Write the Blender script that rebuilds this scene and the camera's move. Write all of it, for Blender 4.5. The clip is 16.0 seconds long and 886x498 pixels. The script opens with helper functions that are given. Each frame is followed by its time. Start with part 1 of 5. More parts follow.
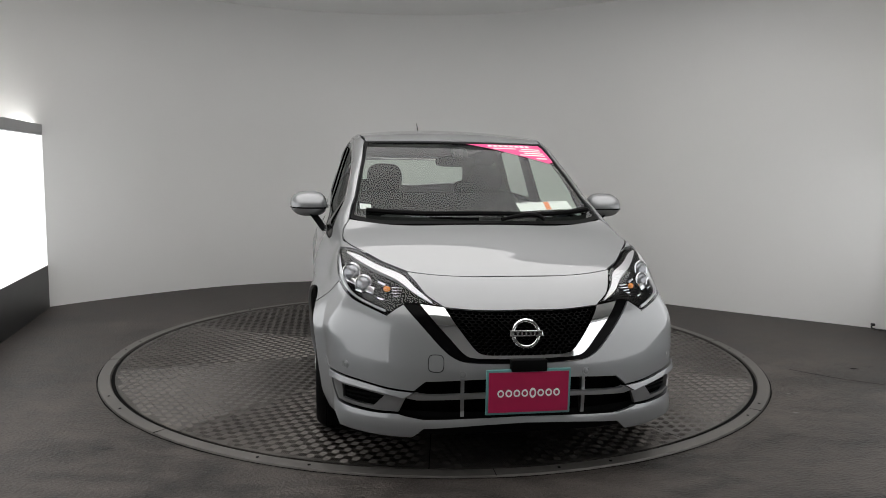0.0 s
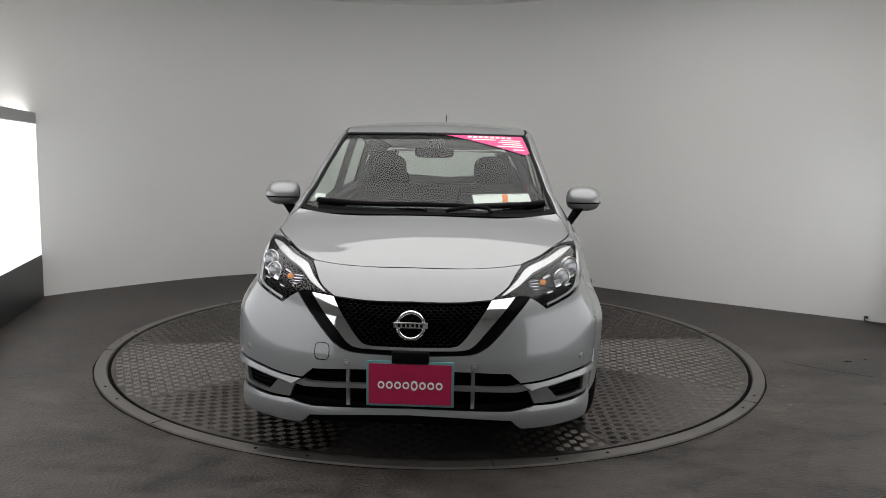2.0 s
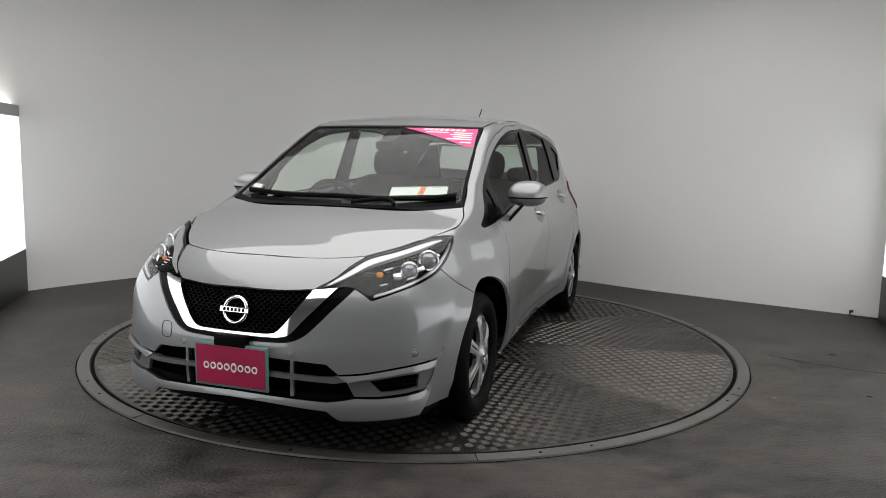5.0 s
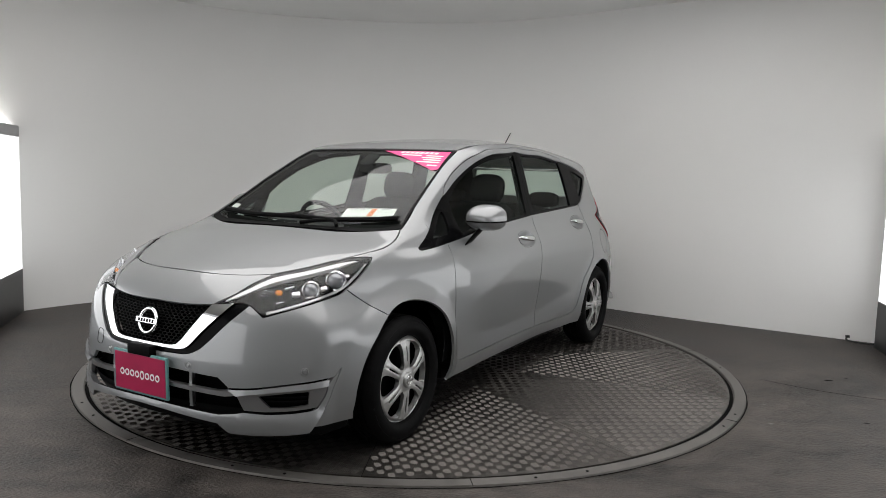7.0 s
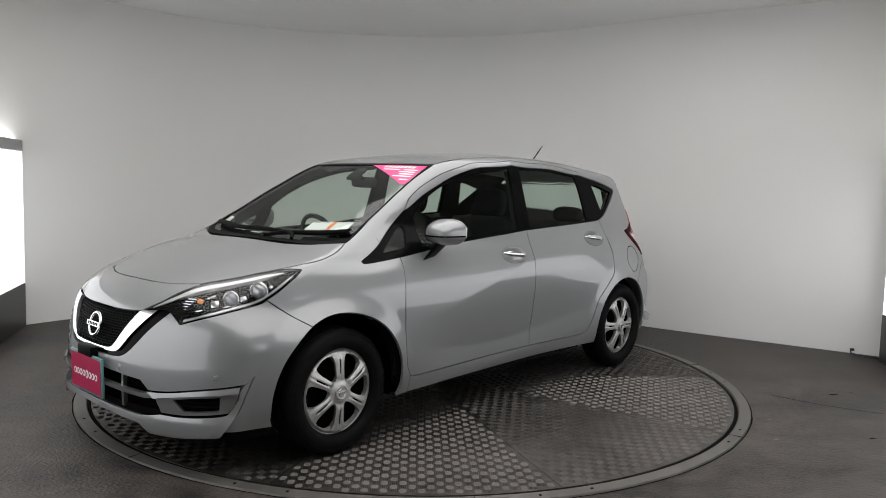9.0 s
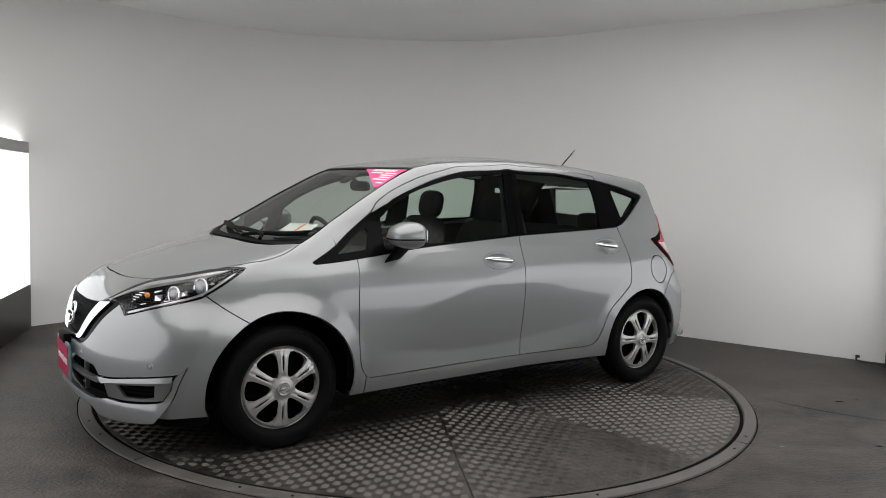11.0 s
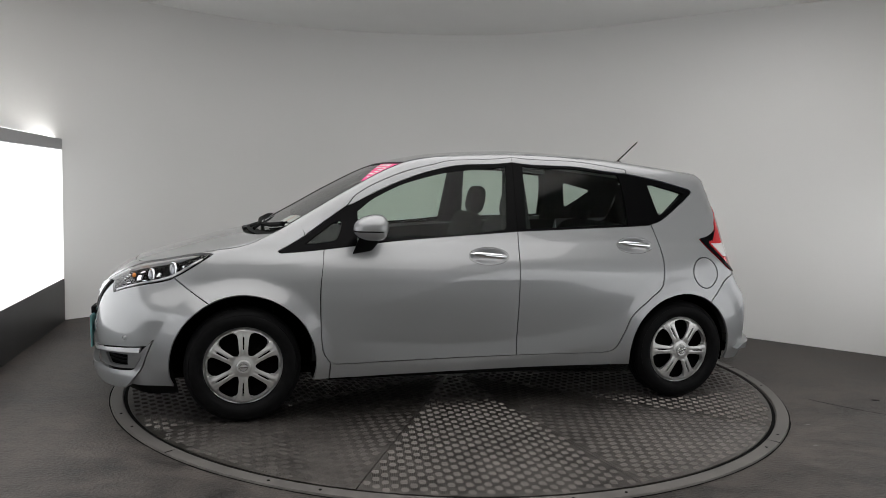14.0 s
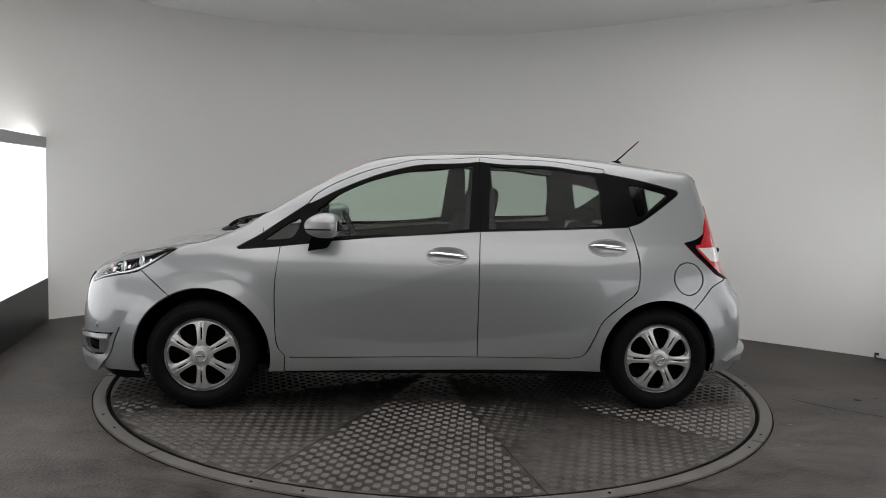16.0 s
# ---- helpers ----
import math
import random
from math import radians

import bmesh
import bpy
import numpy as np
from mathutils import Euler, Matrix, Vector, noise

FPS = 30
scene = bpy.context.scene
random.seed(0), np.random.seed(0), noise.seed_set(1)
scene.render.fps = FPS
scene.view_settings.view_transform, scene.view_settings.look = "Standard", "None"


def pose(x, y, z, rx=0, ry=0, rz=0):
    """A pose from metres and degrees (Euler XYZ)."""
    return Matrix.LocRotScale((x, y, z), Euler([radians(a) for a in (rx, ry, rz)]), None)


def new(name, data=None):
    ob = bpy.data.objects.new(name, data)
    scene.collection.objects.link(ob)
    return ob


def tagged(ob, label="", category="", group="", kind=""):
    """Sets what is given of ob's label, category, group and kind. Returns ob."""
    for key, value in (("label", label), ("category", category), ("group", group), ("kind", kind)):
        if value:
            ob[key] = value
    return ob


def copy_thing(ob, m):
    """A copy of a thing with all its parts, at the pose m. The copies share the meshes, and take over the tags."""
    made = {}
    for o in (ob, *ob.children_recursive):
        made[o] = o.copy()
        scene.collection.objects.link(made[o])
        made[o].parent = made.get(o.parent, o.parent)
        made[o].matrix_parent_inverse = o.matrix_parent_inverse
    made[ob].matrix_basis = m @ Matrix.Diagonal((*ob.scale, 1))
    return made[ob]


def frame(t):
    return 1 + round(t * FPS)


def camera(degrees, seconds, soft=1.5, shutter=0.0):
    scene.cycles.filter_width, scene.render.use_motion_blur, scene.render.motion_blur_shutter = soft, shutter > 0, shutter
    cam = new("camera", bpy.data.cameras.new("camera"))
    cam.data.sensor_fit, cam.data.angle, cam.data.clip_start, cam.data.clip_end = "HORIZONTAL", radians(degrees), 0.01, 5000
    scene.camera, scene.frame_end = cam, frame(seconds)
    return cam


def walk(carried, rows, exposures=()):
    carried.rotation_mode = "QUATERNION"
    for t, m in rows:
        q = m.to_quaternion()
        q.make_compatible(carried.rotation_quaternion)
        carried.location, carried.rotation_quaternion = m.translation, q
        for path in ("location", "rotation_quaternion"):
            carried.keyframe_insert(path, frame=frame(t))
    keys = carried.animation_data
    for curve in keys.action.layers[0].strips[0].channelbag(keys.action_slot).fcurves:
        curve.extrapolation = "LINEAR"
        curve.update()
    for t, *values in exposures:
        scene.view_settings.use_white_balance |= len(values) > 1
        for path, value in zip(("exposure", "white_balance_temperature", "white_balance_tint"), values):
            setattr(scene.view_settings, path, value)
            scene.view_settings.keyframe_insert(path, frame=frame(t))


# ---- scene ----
# camera: held by hand in front of the turntable, almost still
cam = camera(61.64, 16.0, soft=0.85)
PATH = [
    (0.0, pose(0.000, -5.016, 1.260, 83.70, -0.78, -0.38)),
    (0.5, pose(-0.001, -5.015, 1.263, 83.45, -0.88, -0.40)),
    (1.0, pose(-0.011, -5.018, 1.259, 83.24, -1.03, -0.49)),
    (1.5, pose(-0.016, -5.019, 1.260, 83.10, -1.08, -0.65)),
    (2.0, pose(-0.026, -5.014, 1.267, 82.96, -1.11, -0.88)),
    (2.5, pose(-0.022, -5.009, 1.264, 82.93, -1.05, -1.11)),
    (3.0, pose(-0.017, -5.005, 1.260, 82.80, -1.07, -1.26)),
    (3.5, pose(-0.012, -5.009, 1.259, 82.60, -1.12, -1.33)),
    (4.0, pose(-0.005, -5.006, 1.257, 82.28, -1.07, -1.44)),
    (6.5, pose(0.012, -5.002, 1.258, 83.83, -1.47, -1.76)),
    (7.0, pose(0.011, -5.012, 1.268, 84.26, -1.60, -1.69)),
    (7.5, pose(0.004, -5.013, 1.268, 84.58, -1.73, -1.57)),
    (8.0, pose(0.005, -5.011, 1.276, 84.75, -1.73, -1.39)),
    (8.5, pose(0.002, -5.013, 1.283, 84.95, -1.67, -1.46)),
    (9.0, pose(0.004, -5.004, 1.290, 85.08, -1.49, -1.56)),
    (9.5, pose(0.001, -5.005, 1.293, 85.33, -1.54, -1.58)),
    (10.0, pose(-0.011, -5.008, 1.296, 85.36, -1.59, -1.60)),
    (12.5, pose(-0.011, -4.988, 1.293, 85.13, -1.96, 0.00)),
    (13.0, pose(-0.013, -4.992, 1.296, 85.01, -1.81, 0.60)),
    (13.5, pose(-0.011, -4.994, 1.298, 84.90, -1.70, 0.87)),
    (14.0, pose(-0.014, -4.990, 1.296, 84.87, -1.66, 0.74)),
    (14.5, pose(-0.005, -4.989, 1.297, 84.89, -1.68, 0.57)),
    (15.0, pose(0.010, -4.984, 1.299, 84.93, -1.68, 0.49)),
    (15.5, pose(0.009, -4.986, 1.305, 84.88, -1.73, 0.19)),
    (16.0, pose(0.010, -4.985, 1.301, 84.85, -1.85, -0.05)),
]
# the camera brightens its picture a little as the car turns
EXPOSURE = 0.65
walk(cam, PATH, [(t, EXPOSURE + d) for t, d in ((0.0, -0.02), (1.0, -0.05), (3.5, -0.05), (6.5, 0.15), (8.0, 0.13), (9.5, 0.10), (13.0, 0.03), (16.0, -0.05))])

# ---- light ----
world = bpy.data.worlds.new("world")
scene.world = world
world.use_nodes = True
world.node_tree.nodes["Background"].inputs["Color"].default_value = (0.9, 0.95, 1.0, 1)
world.node_tree.nodes["Background"].inputs["Strength"].default_value = 0.02


# ---- materials ----
def material(name, color=(0.5, 0.5, 0.5), rough=0.5, metal=0.0, **more):
    m = bpy.data.materials.new(name)
    m.use_nodes = True
    b = m.node_tree.nodes["Principled BSDF"]
    b.inputs["Base Color"].default_value = (*color, 1)
    b.inputs["Roughness"].default_value = rough
    b.inputs["Metallic"].default_value = metal
    for key, value in more.items():
        b.inputs[key.replace("_", " ")].default_value = value
    return m


def vary(m, scale, amount, detail=4.0, bump=0.0, bump_scale=None, rough=0.0, stretch=(1, 1, 1), second=None):
    """Mottles a material: colour, gloss and relief follow noise at the scale given (per metre), and a second, coarser noise."""
    nt = m.node_tree
    b = nt.nodes["Principled BSDF"]
    base = tuple(b.inputs["Base Color"].default_value)
    tc = nt.nodes.new("ShaderNodeTexCoord")
    mp = nt.nodes.new("ShaderNodeMapping")
    mp.inputs["Scale"].default_value = stretch
    nt.links.new(tc.outputs["Object"], mp.inputs["Vector"])
    n = nt.nodes.new("ShaderNodeTexNoise")
    n.inputs["Scale"].default_value, n.inputs["Detail"].default_value = scale, detail
    nt.links.new(mp.outputs["Vector"], n.inputs["Vector"])
    fac = n.outputs["Fac"]
    if second:
        n2 = nt.nodes.new("ShaderNodeTexNoise")
        n2.inputs["Scale"].default_value, n2.inputs["Detail"].default_value = second, 3.0
        nt.links.new(mp.outputs["Vector"], n2.inputs["Vector"])
        mean = nt.nodes.new("ShaderNodeMath")
        mean.operation = "ADD"
        nt.links.new(fac, mean.inputs[0])
        nt.links.new(n2.outputs["Fac"], mean.inputs[1])
        half = nt.nodes.new("ShaderNodeMath")
        half.operation = "MULTIPLY"
        half.inputs[1].default_value = 0.5
        nt.links.new(mean.outputs[0], half.inputs[0])
        fac = half.outputs[0]
    ramp = nt.nodes.new("ShaderNodeMapRange")
    ramp.inputs["From Min"].default_value, ramp.inputs["From Max"].default_value = 0.3, 0.7
    ramp.inputs["To Min"].default_value, ramp.inputs["To Max"].default_value = 1 - amount, 1 + amount
    nt.links.new(fac, ramp.inputs["Value"])
    mul = nt.nodes.new("ShaderNodeVectorMath")
    mul.operation = "SCALE"
    mul.inputs[0].default_value = base[:3]
    nt.links.new(ramp.outputs["Result"], mul.inputs["Scale"])
    nt.links.new(mul.outputs["Vector"], b.inputs["Base Color"])
    if rough:
        r = nt.nodes.new("ShaderNodeMapRange")
        v = b.inputs["Roughness"].default_value
        r.inputs["From Min"].default_value, r.inputs["From Max"].default_value = 0.3, 0.7
        r.inputs["To Min"].default_value, r.inputs["To Max"].default_value = v - rough, v + rough
        nt.links.new(fac, r.inputs["Value"])
        nt.links.new(r.outputs["Result"], b.inputs["Roughness"])
    if bump:
        n3 = nt.nodes.new("ShaderNodeTexNoise")
        n3.inputs["Scale"].default_value, n3.inputs["Detail"].default_value = bump_scale or scale * 4, 3.0
        nt.links.new(mp.outputs["Vector"], n3.inputs["Vector"])
        bp = nt.nodes.new("ShaderNodeBump")
        bp.inputs["Strength"].default_value, bp.inputs["Distance"].default_value = bump, 0.01
        nt.links.new(n3.outputs["Fac"], bp.inputs["Height"])
        nt.links.new(bp.outputs["Normal"], b.inputs["Normal"])
    return m


def glowing(name, color, strength):
    m = material(name, (0.8, 0.8, 0.8), 0.5)
    b = m.node_tree.nodes["Principled BSDF"]
    b.inputs["Emission Color"].default_value = (*color, 1)
    b.inputs["Emission Strength"].default_value = strength
    return m


WALL = vary(material("wall_paint", (0.80, 0.795, 0.785), 0.75), 1.1, 0.025, bump=0.04, bump_scale=160, second=0.4)
WALL_DIMMED = vary(material("dimmed_wall_paint", (0.36, 0.36, 0.355), 0.8), 1.1, 0.05)
CEILING = vary(material("ceiling_paint", (0.80, 0.80, 0.79), 0.8), 1.5, 0.02)
CONCRETE = vary(material("sealed_concrete", (0.049, 0.0420, 0.0380), 0.55, Specular_IOR_Level=0.3), 7.0, 1.05, detail=11, bump=0.8, bump_scale=55, rough=0.12, stretch=(1, 1.5, 1), second=1.3)
STEEL_RIM = vary(material("rim_steel", (0.135, 0.126, 0.118), 0.5, 0.5), 14, 0.35, detail=8, rough=0.12, second=2.2)
TREAD = vary(material("tread_steel", (0.125, 0.114, 0.105), 0.42, 0.9), 9, 0.45, detail=8, bump=0.25, bump_scale=45, rough=0.1, second=1.6)
TREAD_TOP = vary(material("worn_tread", (0.098, 0.090, 0.084), 0.38, 0.95), 9, 0.30, detail=6, rough=0.08, second=1.6)
DARK_GAP = material("gap_black", (0.006, 0.006, 0.006), 0.9, Specular_IOR_Level=0.02)
BOX_BASE = vary(material("box_black", (0.022, 0.022, 0.024), 0.45), 6, 0.2)
BOX_METAL = vary(material("brushed_aluminium", (0.42, 0.42, 0.43), 0.4, 0.8), 30, 0.08, stretch=(1, 1, 12))
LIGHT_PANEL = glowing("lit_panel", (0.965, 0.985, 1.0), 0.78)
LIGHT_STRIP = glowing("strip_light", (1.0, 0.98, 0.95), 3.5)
LIGHT_CEILING = glowing("lit_ceiling_panel", (1.0, 0.985, 0.965), 1.10)


# ---- meshes ----
def mesh_object(name, bm, mat=None, parent=None, smooth=True, label=""):
    me = bpy.data.meshes.new(name)
    bm.to_mesh(me)
    bm.free()
    ob = new(name, me)
    if mat:
        me.materials.append(mat)
    if smooth:
        for p in me.polygons:
            p.use_smooth = True
        me.set_sharp_from_angle(angle=radians(35))
    if parent:
        ob.parent = parent
    if label:
        tagged(ob, label)
    return ob


def part(name, bm, mat, parent, label="", smooth=True):
    return mesh_object(name, bm, mat, parent, smooth, label)


def box(bm, x0, x1, y0, y1, z0, z1, bevel=0.0, m=None):
    r = bmesh.ops.create_cube(bm, size=1.0)
    vs = r["verts"]
    bmesh.ops.scale(bm, vec=(x1 - x0, y1 - y0, z1 - z0), verts=vs)
    bmesh.ops.translate(bm, vec=((x0 + x1) / 2, (y0 + y1) / 2, (z0 + z1) / 2), verts=vs)
    if bevel:
        es = list({e for v in vs for e in v.link_edges})
        out = bmesh.ops.bevel(bm, geom=es, offset=bevel, segments=2, affect="EDGES", profile=0.6)
        vs = list({v for v in vs if v.is_valid} | set(out["verts"]))
    if m is not None:
        bmesh.ops.transform(bm, matrix=m, verts=vs)
    return vs


def spline(points, steps=10):
    """A smooth curve through the points."""
    p = [Vector(q) for q in points]
    p = [2 * p[0] - p[1], *p, 2 * p[-1] - p[-2]]
    out = []
    for i in range(1, len(p) - 2):
        a, b, c, d = p[i - 1:i + 3]
        for k in range(steps):
            t = k / steps
            out.append(0.5 * (2 * b + (c - a) * t + (2 * a - 5 * b + 4 * c - d) * t * t + (3 * b - a - 3 * c + d) * t ** 3))
    out.append(p[-2])
    return out


# ---- the room ----
ROOM_HEIGHT = 2.87
# plan of the curved back wall, seen from above
WALL_LINE = spline([(-4.05, 0.35), (-3.37, 1.40), (-3.0, 1.86), (-2.5, 2.38), (-1.98, 2.76), (-1.35, 3.02), (-0.4, 3.14), (0.55, 3.02), (1.4, 2.55), (2.1, 1.96), (2.6, 1.58), (3.2, 1.17), (3.72, 0.81), (4.35, 0.35)], 8)


def ground():
    bm = bmesh.new()
    bmesh.ops.create_grid(bm, x_segments=2, y_segments=2, size=14)
    ob = mesh_object("floor", bm, CONCRETE, smooth=False)
    tagged(ob, "dark grey sealed concrete studio floor with faint stains", "floor", kind="structure")
    bm = bmesh.new()
    pts = [v.to_2d() for v in WALL_LINE]
    outer = []
    for i, p in enumerate(pts):
        d = (pts[min(i + 1, len(pts) - 1)] - pts[max(i - 1, 0)]).normalized()
        outer.append(p + Vector((-d.y, d.x)) * 0.12)
    loop = [[bm.verts.new((*q, z)) for q in pts + outer[::-1]] for z in (0, ROOM_HEIGHT)]
    n = len(loop[0])
    for i in range(n):
        bm.faces.new((loop[0][i], loop[0][(i + 1) % n], loop[1][(i + 1) % n], loop[1][i]))
    bmesh.ops.recalc_face_normals(bm, faces=bm.faces)
    ob = mesh_object("wall_back", bm, WALL)
    tagged(ob, "plain light grey curved studio wall meeting the floor", "wall", kind="structure")
    # the rest of the room, behind the camera
    for name, x0, x1, y0, y1 in (("wall_left", -4.6, -4.48, -7.0, 0.6), ("wall_right", 4.78, 4.9, -7.0, 0.6), ("wall_front", -4.6, 4.9, -7.12, -7.0)):
        bm = bmesh.new()
        box(bm, x0, x1, y0, y1, 0, ROOM_HEIGHT)
        # the front wall is unseen, its paint greyed to dim the car's reflections
        dark = name == "wall_front"
        tagged(mesh_object(name, bm, WALL_DIMMED if dark else WALL, smooth=False), "plain unseen wall behind the camera, greyed to dim reflections" if dark else "plain light grey studio wall", "wall", kind="structure")
    bm = bmesh.new()
    box(bm, -5, 5.2, -7.3, 3.6, ROOM_HEIGHT, ROOM_HEIGHT + 0.1)
    tagged(mesh_object("ceiling", bm, CEILING, smooth=False), "white painted flat studio ceiling", "ceiling", kind="structure")


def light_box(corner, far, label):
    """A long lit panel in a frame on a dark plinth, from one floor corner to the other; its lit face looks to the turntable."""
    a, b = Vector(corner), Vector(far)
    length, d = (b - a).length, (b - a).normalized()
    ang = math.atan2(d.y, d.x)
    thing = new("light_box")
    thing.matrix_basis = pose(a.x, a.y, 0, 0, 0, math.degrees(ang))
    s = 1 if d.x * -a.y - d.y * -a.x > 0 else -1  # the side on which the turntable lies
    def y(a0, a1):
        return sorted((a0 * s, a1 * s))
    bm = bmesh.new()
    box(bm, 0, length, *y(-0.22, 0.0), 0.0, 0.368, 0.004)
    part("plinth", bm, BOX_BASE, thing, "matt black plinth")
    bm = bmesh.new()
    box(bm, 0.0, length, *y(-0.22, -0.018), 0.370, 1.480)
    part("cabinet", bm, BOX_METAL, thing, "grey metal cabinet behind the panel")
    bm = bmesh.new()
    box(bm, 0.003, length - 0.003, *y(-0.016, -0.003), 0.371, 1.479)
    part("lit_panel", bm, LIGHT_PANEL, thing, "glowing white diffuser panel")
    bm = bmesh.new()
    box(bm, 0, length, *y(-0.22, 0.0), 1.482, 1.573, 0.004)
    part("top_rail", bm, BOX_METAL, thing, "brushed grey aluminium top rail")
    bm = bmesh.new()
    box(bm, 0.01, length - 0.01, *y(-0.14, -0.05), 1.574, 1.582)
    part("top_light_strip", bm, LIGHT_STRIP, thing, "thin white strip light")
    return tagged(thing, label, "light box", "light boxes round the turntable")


def ceiling_light(x0, x1, y0, y1):
    thing = new("ceiling_light")
    bm = bmesh.new()
    box(bm, x0, x1, y0, y1, ROOM_HEIGHT - 0.05, ROOM_HEIGHT - 0.004)
    part("diffuser", bm, LIGHT_CEILING, thing, "glowing white diffuser")
    for a, b, c, d in ((x0 - 0.03, x0 - 0.002, y0 - 0.03, y1 + 0.03), (x1 + 0.002, x1 + 0.03, y0 - 0.03, y1 + 0.03), (x0, x1, y0 - 0.03, y0 - 0.002), (x0, x1, y1 + 0.002, y1 + 0.03)):
        bm = bmesh.new()
        box(bm, a, b, c, d, ROOM_HEIGHT - 0.06, ROOM_HEIGHT - 0.002, 0.003)
        part("frame", bm, BOX_METAL, thing)
    return tagged(thing, "large glowing ceiling light panel in a thin frame", "ceiling light", "lights over the turntable")


ground()
ceiling_light(-2.4, 2.4, -4.6, 0.75)
# both boxes run on unseen past the view, lengthened to light the car's front
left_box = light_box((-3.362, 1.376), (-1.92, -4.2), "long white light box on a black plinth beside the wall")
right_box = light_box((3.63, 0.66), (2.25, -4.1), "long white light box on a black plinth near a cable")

# ---- the turntable ----
RIM, TABLE = 2.117, 2.045


def rim():
    bm = bmesh.new()
    n = 160
    prof = [(TABLE + 0.004, -0.05), (TABLE + 0.004, 0.008), (TABLE + 0.008, 0.012), (RIM - 0.004, 0.010), (RIM, 0.001), (RIM, -0.05)]
    rings = [[bm.verts.new((r * math.cos(2 * math.pi * i / n), r * math.sin(2 * math.pi * i / n), z)) for r, z in prof] for i in range(n)]
    for i in range(n):
        for k in range(len(prof) - 1):
            bm.faces.new((rings[i][k], rings[(i + 1) % n][k], rings[(i + 1) % n][k + 1], rings[i][k + 1]))
    bmesh.ops.recalc_face_normals(bm, faces=bm.faces)
    gap = bmesh.new()
    uneven = [RIM + 0.005 + 0.004 * abs(math.sin(i * 0.9) * math.sin(i * 0.37)) for i in range(n)]
    edge = [[gap.verts.new((q * math.cos(2 * math.pi * i / n), q * math.sin(2 * math.pi * i / n), 0.0012)) for q in (RIM - 0.001, uneven[i])] for i in range(n)]
    for i in range(n):
        gap.faces.new((edge[i][0], edge[i][1], edge[(i + 1) % n][1], edge[(i + 1) % n][0]))
    tagged(mesh_object("rim_gap", gap, DARK_GAP, smooth=False), "dark uneven joint between the steel ring and the concrete", "joint", kind="structure")
    tagged(mesh_object("turntable_rim", bm, STEEL_RIM), "dull grey steel ring set in the concrete floor", "rim", kind="structure")


rim()


def floor_marks():
    # a hairline crack, chips and specks in the concrete
    bm = bmesh.new()
    line = spline([(2.268, -0.381, 0), (2.36, -0.475, 0), (2.457, -0.560, 0), (2.56, -0.635, 0), (2.70, -0.715, 0), (2.95, -0.84, 0)], 5)
    for a, b in zip(line, line[1:]):
        d = (b - a).normalized()
        n = Vector((-d.y, d.x, 0)) * 0.0035
        bm.faces.new([bm.verts.new((v.x, v.y, 0.0015)) for v in (a - n, b - n, b + n, a + n)])
    bmesh.ops.remove_doubles(bm, verts=bm.verts, dist=1e-4)
    tagged(mesh_object("floor_crack", bm, DARK_GAP, smooth=False), "thin dark hairline crack in the concrete floor", "crack", kind="structure")
    for x, y, r, pale in ((2.701, -0.353, 0.022, False), (1.90, -1.24, 0.014, True), (2.02, -0.90, 0.012, True), (2.439, -1.205, 0.016, False), (-2.4, -1.3, 0.014, True), (-2.6, -1.7, 0.012, True), (2.85, -0.30, 0.010, False)):
        bm = bmesh.new()
        ring = [bm.verts.new((x + r * random.uniform(0.5, 1.0) * math.cos(a) * 1.5, y + r * random.uniform(0.4, 0.8) * math.sin(a), 0.0015)) for a in [2 * math.pi * k / 9 for k in range(9)]]
        bm.faces.new(ring)
        tagged(mesh_object("floor_chip", bm, CHIP if pale else DARK_GAP, smooth=False), "small worn chip in the concrete floor", "chip", kind="structure")
    # screw heads and joints on the rim
    for a in range(0, 360, 36):
        for d in (-3.4, 3.4):
            bm = bmesh.new()
            w = radians(a - 36.0 + d)
            bmesh.ops.create_cone(bm, segments=12, cap_ends=True, radius1=0.007, radius2=0.007, depth=0.003, matrix=pose(2.083 * math.cos(w), 2.083 * math.sin(w), 0.0115))
            tagged(mesh_object("rim_screw", bm, DARK_GAP, smooth=False), "dark countersunk screw in the steel ring", "screw", kind="structure")
    for a in (-128.3, -83.1, -36.0, 10, 55, 100, 145, 190):
        bm = bmesh.new()
        box(bm, 2.052, 2.116, -0.0015, 0.0015, 0.009, 0.0124, 0, pose(0, 0, 0, 0, 0, a))
        tagged(mesh_object("rim_joint", bm, DARK_GAP, smooth=False), "dark butt joint in the steel ring", "joint", kind="structure")


def cable():
    bm = bmesh.new()
    pts = spline([(3.535, 0.880, 0.035), (3.530, 0.868, 0.012), (3.56, 0.815, 0.007), (3.61, 0.765, 0.007), (3.67, 0.725, 0.007), (3.76, 0.69, 0.007)], 5)
    rings = []
    for i, p in enumerate(pts):
        d = (pts[min(i + 1, len(pts) - 1)] - pts[max(i - 1, 0)]).normalized()
        u = d.orthogonal().normalized()
        v = d.cross(u)
        rings.append([bm.verts.new(p + 0.006 * (u * math.cos(k * math.pi / 4) + v * math.sin(k * math.pi / 4))) for k in range(8)])
    for a, b in zip(rings, rings[1:]):
        for k in range(8):
            bm.faces.new((a[k], a[(k + 1) % 8], b[(k + 1) % 8], b[k]))
    box(bm, 3.53, 3.556, 0.868, 0.892, 0.028, 0.048, 0.003)
    tagged(mesh_object("cable", bm, BOX_BASE), "short black power cable lying along the wall", "cable")


CHIP = vary(material("pale_chip", (0.16, 0.155, 0.15), 0.8), 40, 0.3)
floor_marks()
cable()
turntable = tagged(new("turntable"), "round steel chequer-plate turntable with joined sheets", "turntable")
